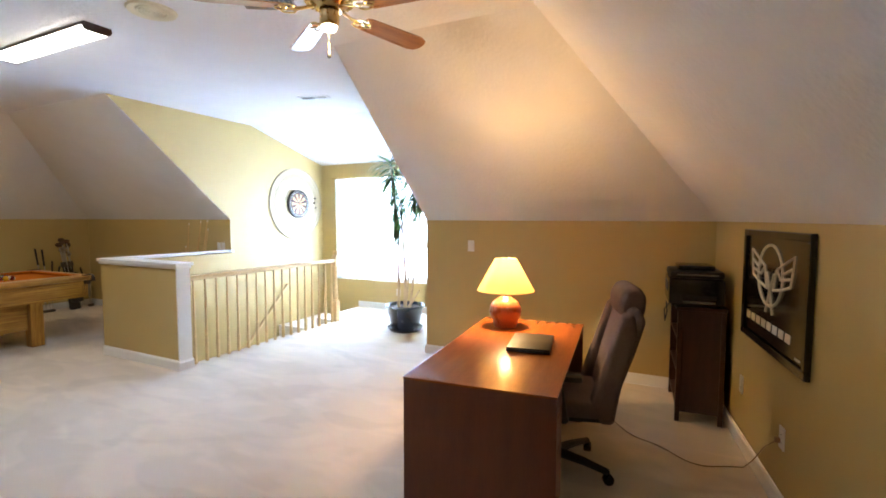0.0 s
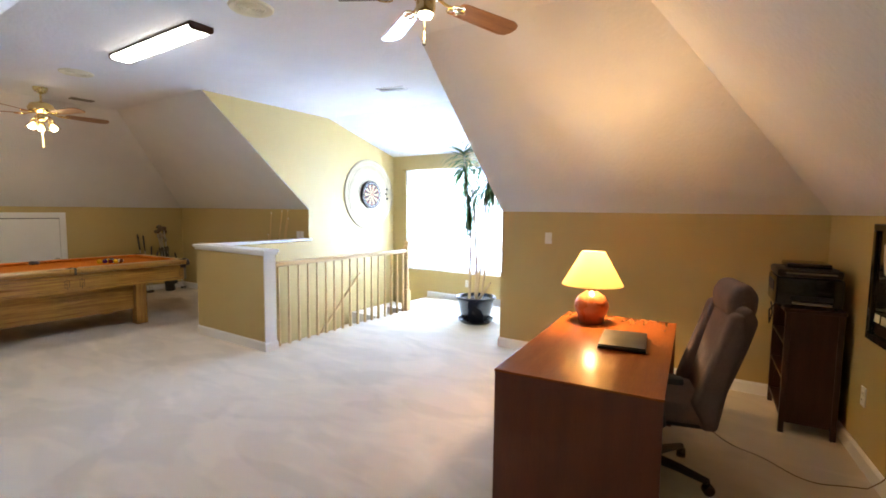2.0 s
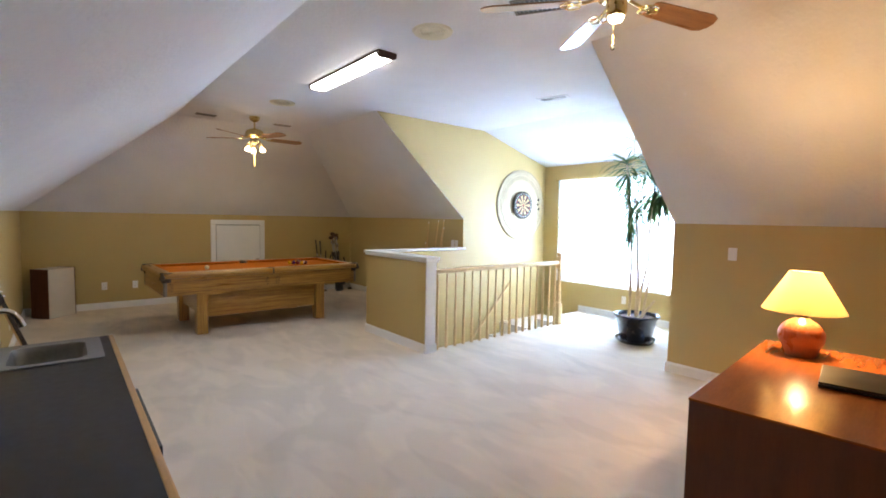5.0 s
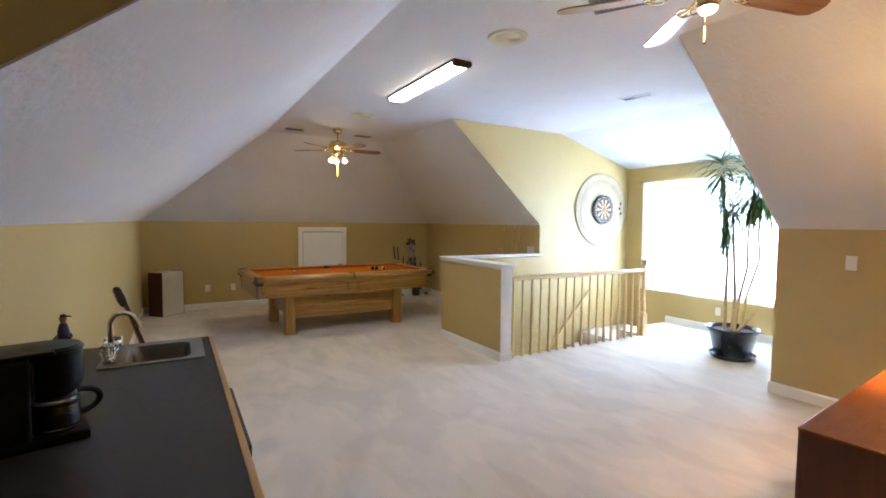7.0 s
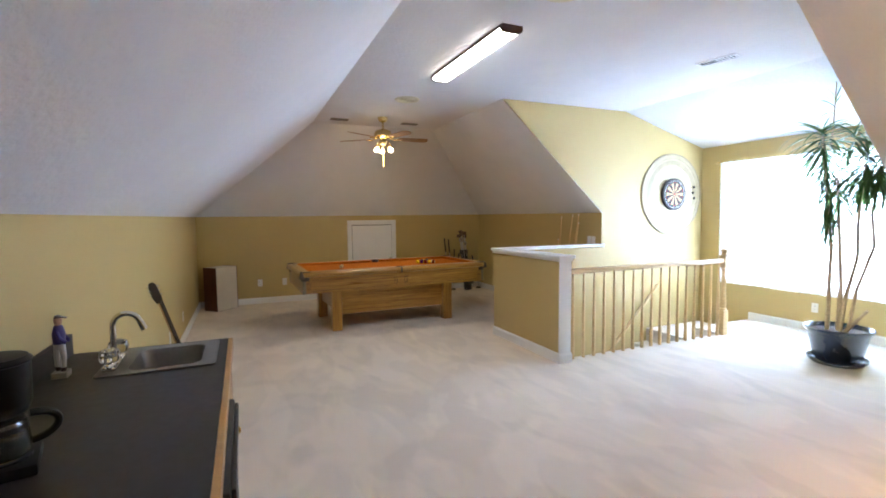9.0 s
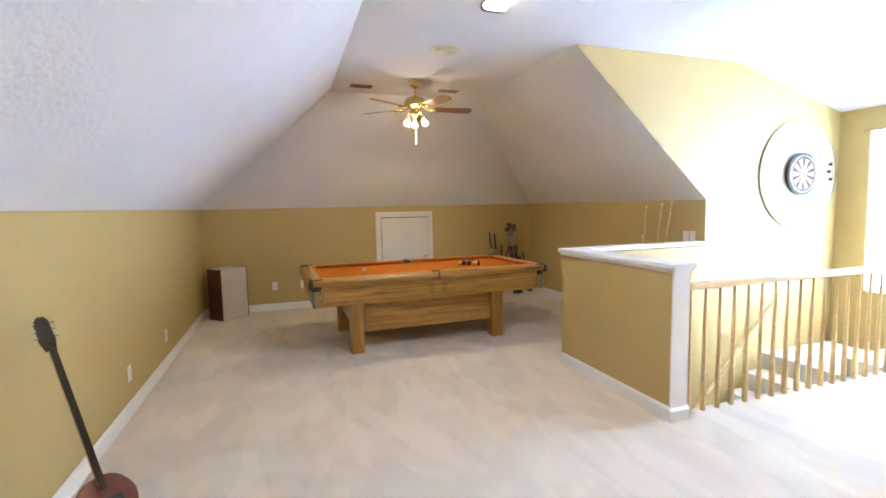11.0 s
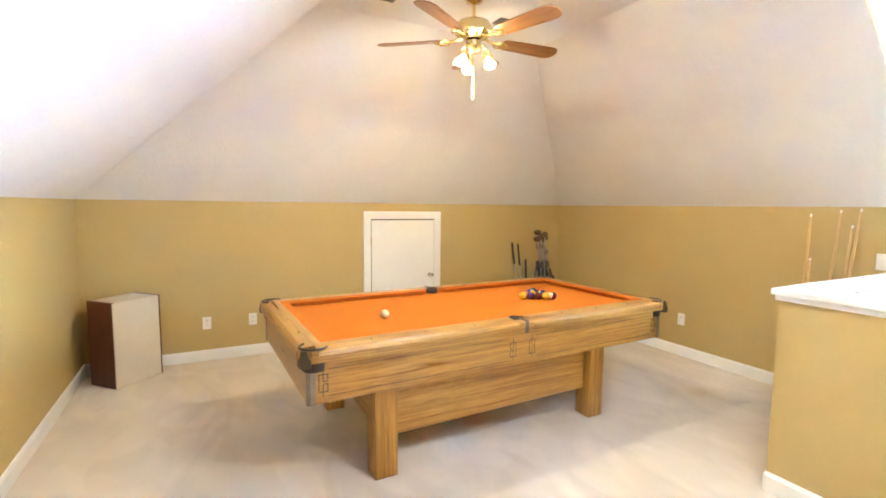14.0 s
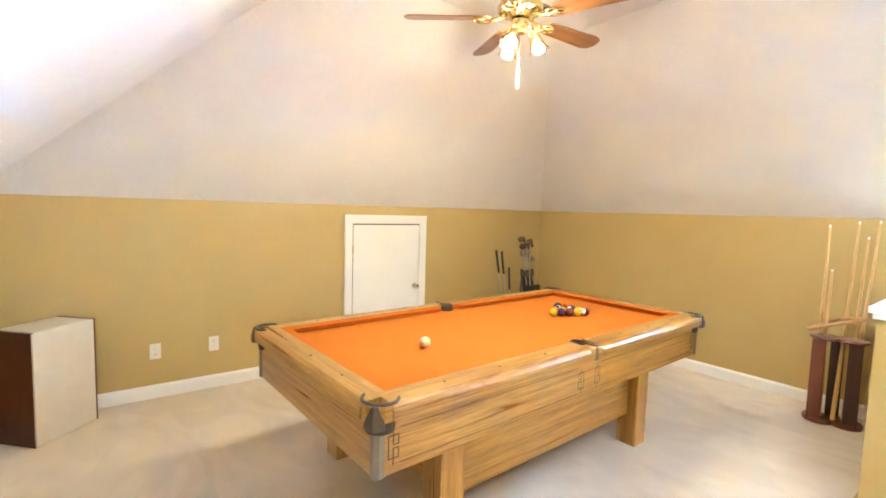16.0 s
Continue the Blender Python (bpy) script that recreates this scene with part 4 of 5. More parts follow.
def ceiling_fan(x, y, turn, lit):
    d = thing("ceiling_fan", pose(x, y, C, 0, 0, 0), "brass ceiling fan with oak blades and lit tulip shades" if lit else "brass ceiling fan with five oak blades and a single bulb", "ceiling fan", "ceiling fans")
    part("canopy", lathe([(0.012, -0.075), (0.05, -0.06), (0.068, -0.03), (0.072, 0.0), (0, 0)], 24), BRASS, d, smooth=True)
    part("downrod", lathe([(0.011, -0.17), (0.011, -0.06)], 12), BRASS, d, smooth=True)
    part("motor", lathe([(0, -0.305), (0.065, -0.30), (0.085, -0.275), (0.125, -0.262), (0.13, -0.235), (0.105, -0.19), (0.045, -0.165), (0, -0.16)], 32), BRASS, d, "polished brass motor housing", smooth=True)
    for k in range(24):
        a = 2 * math.pi * k / 24
        part("motor_fin", box(0.088, 0.118, -0.004, 0.004, -0.272, -0.262), BRASS, d).rotation_euler[2] = a
    for k in range(5):
        a = radians(turn + 72 * k)
        bm = tube([(0.08, 0, -0.285), (0.14, 0, -0.30), (0.19, 0, -0.305)], 0.009, 8)
        for s in (-1, 1):
            ring = [(0.205 + 0.038 * math.cos(b), s * (0.026 + 0.024 * math.sin(b)), -0.307) for b in np.linspace(0, 2 * math.pi, 13)]
            tube(ring, 0.005, 6, bm)
        ring = [(0.235 + 0.03 * math.cos(b), 0.02 * math.sin(b), -0.307) for b in np.linspace(0, 2 * math.pi, 13)]
        tube(ring, 0.005, 6, bm)
        arm = part("blade_arm", bm, BRASS, d, "cast brass scroll arm", smooth=True)
        arm.rotation_euler[2] = a
        bm = bmesh.new()
        out = [(0.215, -0.045), (0.24, -0.056), (0.60, -0.070), (0.645, -0.055), (0.665, -0.02), (0.665, 0.02), (0.645, 0.055), (0.60, 0.070), (0.24, 0.056), (0.215, 0.045)]
        prism(bm, [(px, py, -0.30) for px, py in out], (0, 0, 0.007))
        bmesh.ops.rotate(bm, verts=bm.verts, cent=(0.2, 0, -0.30), matrix=Matrix.Rotation(radians(-12), 3, "X"))
        blade = part("blade", bm, BLADE, d, "oak veneer blade")
        blade.rotation_euler[2] = a
    part("switch_housing", lathe([(0, -0.385), (0.035, -0.38), (0.05, -0.36), (0.05, -0.31), (0.03, -0.30)], 20), BRASS, d, smooth=True)
    if lit:
        for k in range(3):
            a = radians(50 + 120 * k)
            dx, dy = math.cos(a), math.sin(a)
            m = Matrix.Translation((0.075 * dx, 0.075 * dy, -0.37)) @ Matrix.Rotation(a, 4, "Z") @ Matrix.Rotation(radians(-22), 4, "Y")
            part("lamp_arm", tube([(0.03 * dx, 0.03 * dy, -0.345), (0.07 * dx, 0.07 * dy, -0.335), (0.08 * dx, 0.08 * dy, -0.375)], 0.009, 8), BRASS, d, smooth=True)
            sh = part("tulip_shade", lathe([(0.018, 0.0), (0.030, -0.02), (0.036, -0.06), (0.046, -0.095), (0.060, -0.115), (0.057, -0.115), (0.043, -0.093), (0.033, -0.06), (0.027, -0.02)], 20, m=m), BRASS_GLASS, d, "amber glass tulip shade", smooth=True)
            part("bulb", lathe([(0.0, -0.128), (0.024, -0.124), (0.035, -0.105), (0.033, -0.090), (0.018, -0.068), (0.010, -0.05), (0.0, -0.05)], 16, m=m), BULB, sh, "glowing bulb", smooth=True)
            c = Matrix.Translation((x, y, C)) @ m @ Vector((0, 0, -0.185))
            lamp("fan_lamp_light", "SPOT", Matrix.Translation(c), FAN_POWER, (1, 0.83, 0.54), 0.04)
        lamp("fan_lamp_glow", "POINT", pose(x + 0.05, y - 0.05, C - 0.52), 5.5, (1, 0.85, 0.62), 0.05)
        part("pull_chain", tube([(0, 0, -0.385), (0, 0, -0.56)], 0.0025, 6), BRASS, d)
        # The pull rod is no lamp; its weak glow stands in for bulb light.
        part("chain_pull", lathe([(0, -0.69), (0.009, -0.685), (0.006, -0.57), (0, -0.56)], 8), glow("glowing_amber_pull", (1, 0.6, 0.15), 0.5, (0.8, 0.55, 0.2)), d, "amber pull rod with an added glow")
    else:
        lamp("fan_bulb_light", "POINT", pose(x, y, C - 0.46), 7, (1, 0.76, 0.48), 0.04)
        part("bulb", lathe([(0, -0.405), (0.03, -0.398), (0.04, -0.38), (0.03, -0.37)], 16), glow("small_bulb", (1, 0.85, 0.6), 12), d, smooth=True)
        part("pull_chain", tube([(-0.03, 0.03, -0.36), (-0.03, 0.03, -0.50)], 0.0022, 6), BRASS, d)
        part("chain_pull", lathe([(0, -0.525), (0.010, -0.515), (0.008, -0.50), (0, -0.495)], 8, m=pose(-0.03, 0.03, 0)), BLACK, d)


BULB = glow("lit_bulb", (1, 0.80, 0.52), 40)
BRASS_GLASS = glassy("amber_tulip_glass", (1.0, 0.88, 0.62), 0.06)
ceiling_fan(-1.22, 2.20, 74, False)
ceiling_fan(-6.73, 2.21, 15, True)


def tube_light():
    d = thing("ceiling_light", pose(-3.98, 2.21, C), "lit fluorescent wraparound ceiling light with dark ends", "ceiling light")
    L = 0.69
    white = glow("lit_acrylic_diffuser", (1.0, 0.95, 0.86), TUBE_POWER, (0.85, 0.85, 0.85))
    part("tray", box(-L + 0.033, L - 0.033, -0.075, 0.075, -0.0115, 0, 0.002), WHITE, d)
    out = [(-0.080, -0.012), (-0.082, -0.03), (-0.072, -0.046), (-0.055, -0.050), (0.055, -0.050), (0.072, -0.046), (0.082, -0.03), (0.080, -0.012)]
    part("diffuser", prism(bmesh.new(), [(-L + 0.03, y, z) for y, z in out], (2 * L - 0.06, 0, 0)), white, d, "glowing white acrylic diffuser")
    for s in (-1, 1):
        cap = [(y * 1.10, z * 1.06 + 0.001) for y, z in out] + [(0.088, 0.0), (-0.088, 0.0)]
        part("end_cap", prism(bmesh.new(), [(s * L, y, z) for y, z in cap], (-s * 0.032, 0, 0)), DARKWOOD, d, "dark wooden end cap")
        part("side_rail", box(-L + 0.033, L - 0.033, s * 0.086 - 0.003, s * 0.086 + 0.003, -0.020, -0.001), DARKWOOD, d, "thin dark side rail")


tube_light()

for x, y in ((-2.72, 2.235), (-5.64, 2.20)):
    d = thing("ceiling_speaker", pose(x, y, C), "round cream ceiling speaker grille with concentric rings", "speaker", "ceiling speakers")
    cream = material("cream_grille_plastic", (0.72, 0.66, 0.48), 0.5, var=0.05)
    part("rim", lathe([(0.10, -0.004), (0.118, -0.012), (0.140, -0.012), (0.150, 0.0), (0.10, 0.0)], 36), cream, d, smooth=True)
    part("backing", lathe([(0, -0.003), (0.10, -0.003), (0.10, 0), (0, 0)], 30), cream, d)
    for r in (0.02, 0.04, 0.06, 0.08):
        part("grille_ring", lathe([(r, -0.003), (r + 0.003, -0.012), (r + 0.010, -0.012), (r + 0.013, -0.003)], 30), cream, d, smooth=True)


def vent(x, y, turn, l, w, dark):
    d = thing("ceiling_vent", pose(x, y, C, 0, 0, turn), "dark slatted metal ceiling vent" if dark else "white slatted metal ceiling vent", "vent", "ceiling vents")
    metal = STRIP if dark else WHITE
    part("backing", box(-l, l, -w, w, -0.003, 0), BLACK, d)
    for s in (-1, 1):
        part("frame_long", box(-l - 0.015, l + 0.015, s * (w + 0.007) - 0.008, s * (w + 0.007) + 0.008, -0.010, 0, 0.002), metal, d)
        part("frame_short", box(s * (l + 0.007) - 0.008, s * (l + 0.007) + 0.008, -w + 0.0, w - 0.0, -0.010, 0, 0.002), metal, d)
    n = int(l / 0.014)
    for k in range(n):
        px = -l + (k + 0.5) * 2 * l / n
        bm = box(-0.0045, 0.0045, -w, w, -0.001, 0.001)
        sl = part("slat", bm, metal, d)
        sl.location, sl.rotation_euler = (px, 0, -0.007), (0, radians(40 if px < 0 else -40), 0)


vent(-7.05, 1.66, 90, 0.11, 0.045, True)
vent(-7.03, 2.71, 90, 0.11, 0.045, True)
vent(-3.26, 4.38, 12, 0.16, 0.055, False)
vent(-1.93, 2.47, 30, 0.15, 0.09, True)

# ---- dormer: window, curtain, dart board, plant ----


def dormer_window():
    d = thing("window_1", pose(0, GY, 0), "wide white double window behind a sheer curtain", "window", kind="structure")
    y0, y1 = 0.05, 0.10
    for x in (W0 + 0.02, (W0 + W1) / 2, W1 - 0.02):
        part("window_frame", box(x - 0.03, x + 0.03, y0, y1, WZ0, WZ1), WHITE, d)
    for z in (WZ0 + 0.02, (WZ0 + WZ1) / 2, WZ1 - 0.02):
        part("window_rail", box(W0 + 0.05, W1 - 0.05, y0 + 0.004, y1 - 0.004, z - 0.025, z + 0.025), WHITE, d)
    part("window_sill", box(W0 + 0.004, W1 - 0.004, 0.0, 0.05, WZ0 + 0.001, WZ0 + 0.02), WHITE, d)
    glass = glassy("window_glass", (1, 1, 1))
    for xa, xb in ((W0 + 0.05, (W0 + W1) / 2 - 0.03), ((W0 + W1) / 2 + 0.03, W1 - 0.05)):
        for za, zb in ((WZ0 + 0.045, (WZ0 + WZ1) / 2 - 0.025), ((WZ0 + WZ1) / 2 + 0.025, WZ1 - 0.045)):
            p = part("pane", box(xa, xb, 0.072, 0.076, za, zb), glass, d)
            p.visible_shadow = False


dormer_window()


def curtain():
    d = thing("sheer_curtain", pose(0, GY, 0), "white sheer curtain gathered on a thin rod", "curtain")
    x0, x1, z0, z1 = -4.885, -2.52, 0.47, 2.195
    n, mrows = 150, 14
    bm = bmesh.new()
    grid = []
    for j in range(mrows + 1):
        v = j / mrows
        row = []
        for i in range(n + 1):
            u = i / n
            amp = 0.010 + 0.006 * (1 - v)
            y = -0.035 + amp * math.sin(u * 150 + 1.3 * math.sin(u * 17)) + 0.006 * noise.noise((u * 9, v * 3, 0))
            wob = 0.010 * noise.noise((u * 6, 5, 1)) * (1 - v)
            x = x0 + (x1 - x0) * u + 0.024 * (1 - v) * (1 - 2 * u)
            row.append(bm.verts.new((x, y, z0 + (z1 - z0) * v + wob)))
        grid.append(row)
    for a, b in zip(grid, grid[1:]):
        for i in range(n):
            bm.faces.new((a[i], a[i + 1], b[i + 1], b[i]))
    part("panel", bm, sheer("white_sheer_cloth", (0.92, 0.93, 0.94), 0.62), d, "thin white sheer panel", smooth=True)
    part("rod", tube([(x0 - 0.06, -0.035, z1 + 0.004), (x1 + 0.05, -0.035, z1 + 0.004)], 0.007, 8), BRASS, d)
    for x in (x0 - 0.03, x1 + 0.03):
        part("rod_bracket", tube([(x, 0.0, z1 + 0.004), (x, -0.035, z1 + 0.004)], 0.006, 8), BRASS, d)


curtain()


def dart_board():
    m = pose(DW + 0.004, 6.095, 1.75, 90, 0, 90)   # local z off the wall
    back = thing("dart_backing", m, "round cream dart board surround with raised rings", "dart surround")
    dim = material("faded_tan_print", (0.38, 0.30, 0.18), 0.75, var=0.18, scale=9)
    cream = material("cream_foam_surround", (0.45, 0.36, 0.215), 0.7, var=0.10, scale=6)
    part("disc", lathe([(0, 0), (0.572, 0), (0.578, 0.008), (0.566, 0.014), (0.53, 0.012), (0.40, 0.012), (0.39, 0.016), (0.30, 0.016), (0.285, 0.012), (0, 0.012)], 64), cream, back, smooth=True)
    part("edge_band", lathe([(0.578, 0.0), (0.588, 0.0), (0.588, 0.016), (0.578, 0.016), (0.578, 0.0)], 64), dim, back, "worn grey-tan outer band")
    for r0, r1 in ((0.425, 0.485), (0.265, 0.272), (0.515, 0.521)):
        part("printed_ring", lathe([(r0, 0.010), (r0, 0.0165), (r1, 0.0165), (r1, 0.010)], 64), dim, back, "faded grey-tan ring")
    grey = material("faint_grey_print", (0.42, 0.37, 0.29), 0.7)
    for k in range(4):
        a = radians(90 * k)
        part("number_bar", box(-0.05, 0.05, 0.335, 0.35, 0.0185, 0.0195), grey, back).rotation_euler[2] = a
    d = thing("dart_board", m @ pose(0, 0, 0.02), "round dart board with black and tan wedges", "dart board")
    part("body", lathe([(0, 0), (0.226, 0), (0.228, 0.003), (0.228, 0.03), (0.222, 0.034), (0, 0.034)], 48), material("worn_dark_sisal_rim", (0.060, 0.052, 0.045), 0.8, var=0.3, scale=20), d, smooth=True)
    tan = material("tan_sisal", (0.52, 0.34, 0.16), 0.85, var=0.1)
    dk = material("black_sisal", (0.03, 0.03, 0.03), 0.85, var=0.2)
    red, green = material("red_sisal", (0.35, 0.03, 0.02), 0.8), material("green_sisal", (0.02, 0.13, 0.05), 0.8)
    for k in range(20):
        a0, a1 = radians(18 * k - 9), radians(18 * k + 9)
        for r0, r1, mt in ((0.016, 0.099, (tan, dk)), (0.100, 0.107, (green, red)), (0.108, 0.162, (tan, dk)), (0.163, 0.170, (green, red))):
            pts = [(r0 * math.cos(a0), r0 * math.sin(a0), 0.0345), (r1 * math.cos(a0), r1 * math.sin(a0), 0.0345), (r1 * math.cos(a1), r1 * math.sin(a1), 0.0345), (r0 * math.cos(a1), r0 * math.sin(a1), 0.0345)]
            part("wedge", prism(bmesh.new(), pts, (0, 0, 0.0012)), mt[k % 2], d)
    part("bullseye", lathe([(0, 0.0345), (0.015, 0.0345), (0.015, 0.036), (0, 0.036)], 16), red, d)
    part("number_ring", tube([(0.195 * math.cos(a), 0.195 * math.sin(a), 0.038) for a in np.linspace(0, 2 * math.pi, 41)], 0.0025, 6), STEEL, d)
    for k, (u, v) in enumerate(((0.02, 0.10), (0.0, 0.02), (0.03, -0.06))):
        t = thing("dart", m @ pose(0.27 + u, v, 0.018), "steel dart stuck beside the dart board", "dart", "darts")
        part("point", tube([(0, 0, -0.004), (0, 0, 0.03)], 0.0015, 6), STEEL, t)
        part("barrel", lathe([(0.002, 0.03), (0.0035, 0.035), (0.0035, 0.075), (0.002, 0.08), (0.0018, 0.11), (0, 0.11)], 8), BRASS, t)
        part("flight", box(-0.0006, 0.0006, -0.015, 0.015, 0.10, 0.135), BLACK, t)


dart_board()


def plant():
    d = thing("potted_dracaena", pose(-2.83, 5.62, 0), "tall dracaena with bare canes in a dark blue pot", "plant")
    pot_mat = material("dark_blue_glazed_pot", (0.018, 0.023, 0.038), 0.25, var=0.25, scale=6, coat=0.4)
    part("saucer", lathe([(0, 0), (0.20, 0), (0.235, 0.035), (0.24, 0.055), (0.228, 0.055), (0.215, 0.03), (0, 0.02)], 36), pot_mat, d, smooth=True)
    part("pot", lathe([(0, 0.025), (0.165, 0.025), (0.19, 0.06), (0.240, 0.30), (0.270, 0.325), (0.276, 0.345), (0.268, 0.352), (0.252, 0.34), (0.235, 0.30), (0, 0.30)], 40), pot_mat, d, "dark blue glazed pot with a flared rim", smooth=True)
    soil = material("dark_potting_soil", (0.06, 0.035, 0.02), 0.95, var=0.4, bump=0.6, bump_scale=60)
    part("soil", lathe([(0.24, 0.30), (0.236, 0.31), (0.1, 0.318), (0, 0.315)], 24), soil, d)
    cane = material("tan_cane_bark", (0.50, 0.36, 0.20), 0.75, var=0.2, scale=12, stretch=(1, 1, 4), bump=0.4, bump_scale=50)
    leafm = material("green_dracaena_leaf", (0.11, 0.19, 0.05), 0.4, dark=(0.045, 0.085, 0.022), scale=12, per_object=0.4)
    ln, link = leafm.node_tree.nodes, leafm.node_tree.links.new
    tr, mx = ln.new("ShaderNodeBsdfTranslucent"), ln.new("ShaderNodeMixShader")
    tr.inputs[0].default_value, mx.inputs[0].default_value = (0.12, 0.24, 0.05, 1), 0.25
    link(ln["Principled BSDF"].outputs[0], mx.inputs[1]), link(tr.outputs[0], mx.inputs[2]), link(mx.outputs[0], ln["Material Output"].inputs[0])
    random.seed(11)
    variants = []
    for length, droop in ((0.34, 0.35), (0.44, 0.7), (0.52, 1.1), (0.50, 1.5), (0.42, 0.5)):
        bm = bmesh.new()
        rows = []
        px, pz, a = 0.0, 0.0, 0.0
        n = 7
        for i in range(n + 1):
            u = i / n
            wdt = 0.0138 * (0.5 + 1.0 * u if u < 0.5 else 2.0 * (1 - u) + 0.02)
            rows.append([bm.verts.new((px, s * wdt, pz - (0.003 if s == 0 else 0))) for s in (-1, 0, 1)])
            px += math.cos(a) * length / n
            pz += math.sin(a) * length / n
            a -= droop / n
        for p, q in zip(rows, rows[1:]):
            for s in (0, 1):
                bm.faces.new((p[s], p[s + 1], q[s + 1], q[s]))
        me = bpy.data.meshes.new("leaf")
        bm.to_mesh(me)
        bm.free()
        me.materials.append(leafm)
        variants.append(me)

    def tuft(base, way, count, length, rise, fall, size=1.0):
        """Leaves spiralling up a stem: rise is the angle of the topmost, fall of the lowest."""
        for k in range(count):
            u = k / max(1, count - 1)
            at = Vector(base) + Vector(way) * (length * u)
            tilt = -(fall + (rise - fall) * u ** 1.2) + random.uniform(-14, 14)
            ob = new("leaf", variants[random.choice((0, 1, 1, 2, 2, 3, 4))])
            ob.parent = d
            ob.matrix_basis = Matrix.Translation(at) @ pose(0, 0, 0, 0, 0, 137.5 * k + random.uniform(-25, 25)) @ pose(0, 0, 0, random.uniform(-25, 25), tilt, 0) @ Matrix.Scale(size * random.uniform(0.65, 1.08), 4)

    canes = [
        ([(-0.08, -0.03, 0.31), (-0.08, -0.03, 0.8), (-0.09, 0.0, 1.1), (-0.13, -0.02, 1.55), (-0.20, -0.02, 2.22)], 0.017),
        ([(-0.02, 0.03, 0.31), (-0.01, 0.03, 0.75), (-0.04, 0.02, 1.25), (-0.07, 0.0, 1.80)], 0.019),
        ([(0.02, -0.02, 0.31), (0.05, -0.01, 0.65), (0.11, 0.03, 1.05), (0.09, 0.05, 1.35), (0.13, 0.04, 1.92)], 0.016),
        ([(0.05, 0.05, 0.31), (0.10, 0.06, 0.72), (0.21, 0.08, 1.15), (0.18, 0.08, 1.45), (0.22, 0.05, 1.70), (0.27, 0.04, 1.95)], 0.014),
        ([(0.20, 0.06, 1.50), (0.30, 0.05, 1.60), (0.40, 0.04, 1.62)], 0.006),
        ([(0.24, 0.05, 1.10), (0.36, 0.04, 1.18), (0.42, 0.03, 1.20)], 0.006),
        ([(-0.13, -0.01, 2.10), (-0.12, 0, 2.45), (-0.115, 0, 2.72)], 0.007),
    ]
    for pts, r in canes:
        part("cane", tube(pts, r * 1.15, 8, r_end=r * 0.7), cane, d, smooth=True)
    tuft((-0.19, -0.02, 2.06), (-0.06, 0, 1), 84, 0.22, 40, -35)
    tuft((-0.10, -0.02, 1.36), (-0.12, 0, 1), 150, 0.72, -15, -68, 0.74)
    tuft((-0.06, 0.0, 1.62), (-0.1, 0, 1), 56, 0.22, 25, -45, 0.75)
    tuft((0.12, 0.04, 1.78), (0.1, 0, 1), 92, 0.22, 45, -55)
    tuft((0.25, 0.04, 1.80), (0.15, 0, 1), 104, 0.22, 50, -60)
    tuft((0.04, 0.02, 2.06), (0, 0, 1), 34, 0.16, 45, -20, 0.9)
    tuft((-0.12, 0, 2.42), (0, 0, 1), 15, 0.12, 60, 5, 0.5)
    tuft((0.40, 0.03, 1.17), (0.4, 0, 1), 9, 0.05, 60, -50, 0.5)
    tuft((0.39, 0.04, 1.60), (0.4, 0, 1), 9, 0.05, 40, -50, 0.5)
    part("stub", tube([(0.05, 0.0, 0.31), (0.12, -0.02, 0.40), (0.24, -0.04, 0.56)], 0.02, 8, r_end=0.012), cane, d, smooth=True)


plant()

# ---- counter with sink ----
CX0, CX1, CY, CZ = -2.69, -0.95, 0.27, 0.90


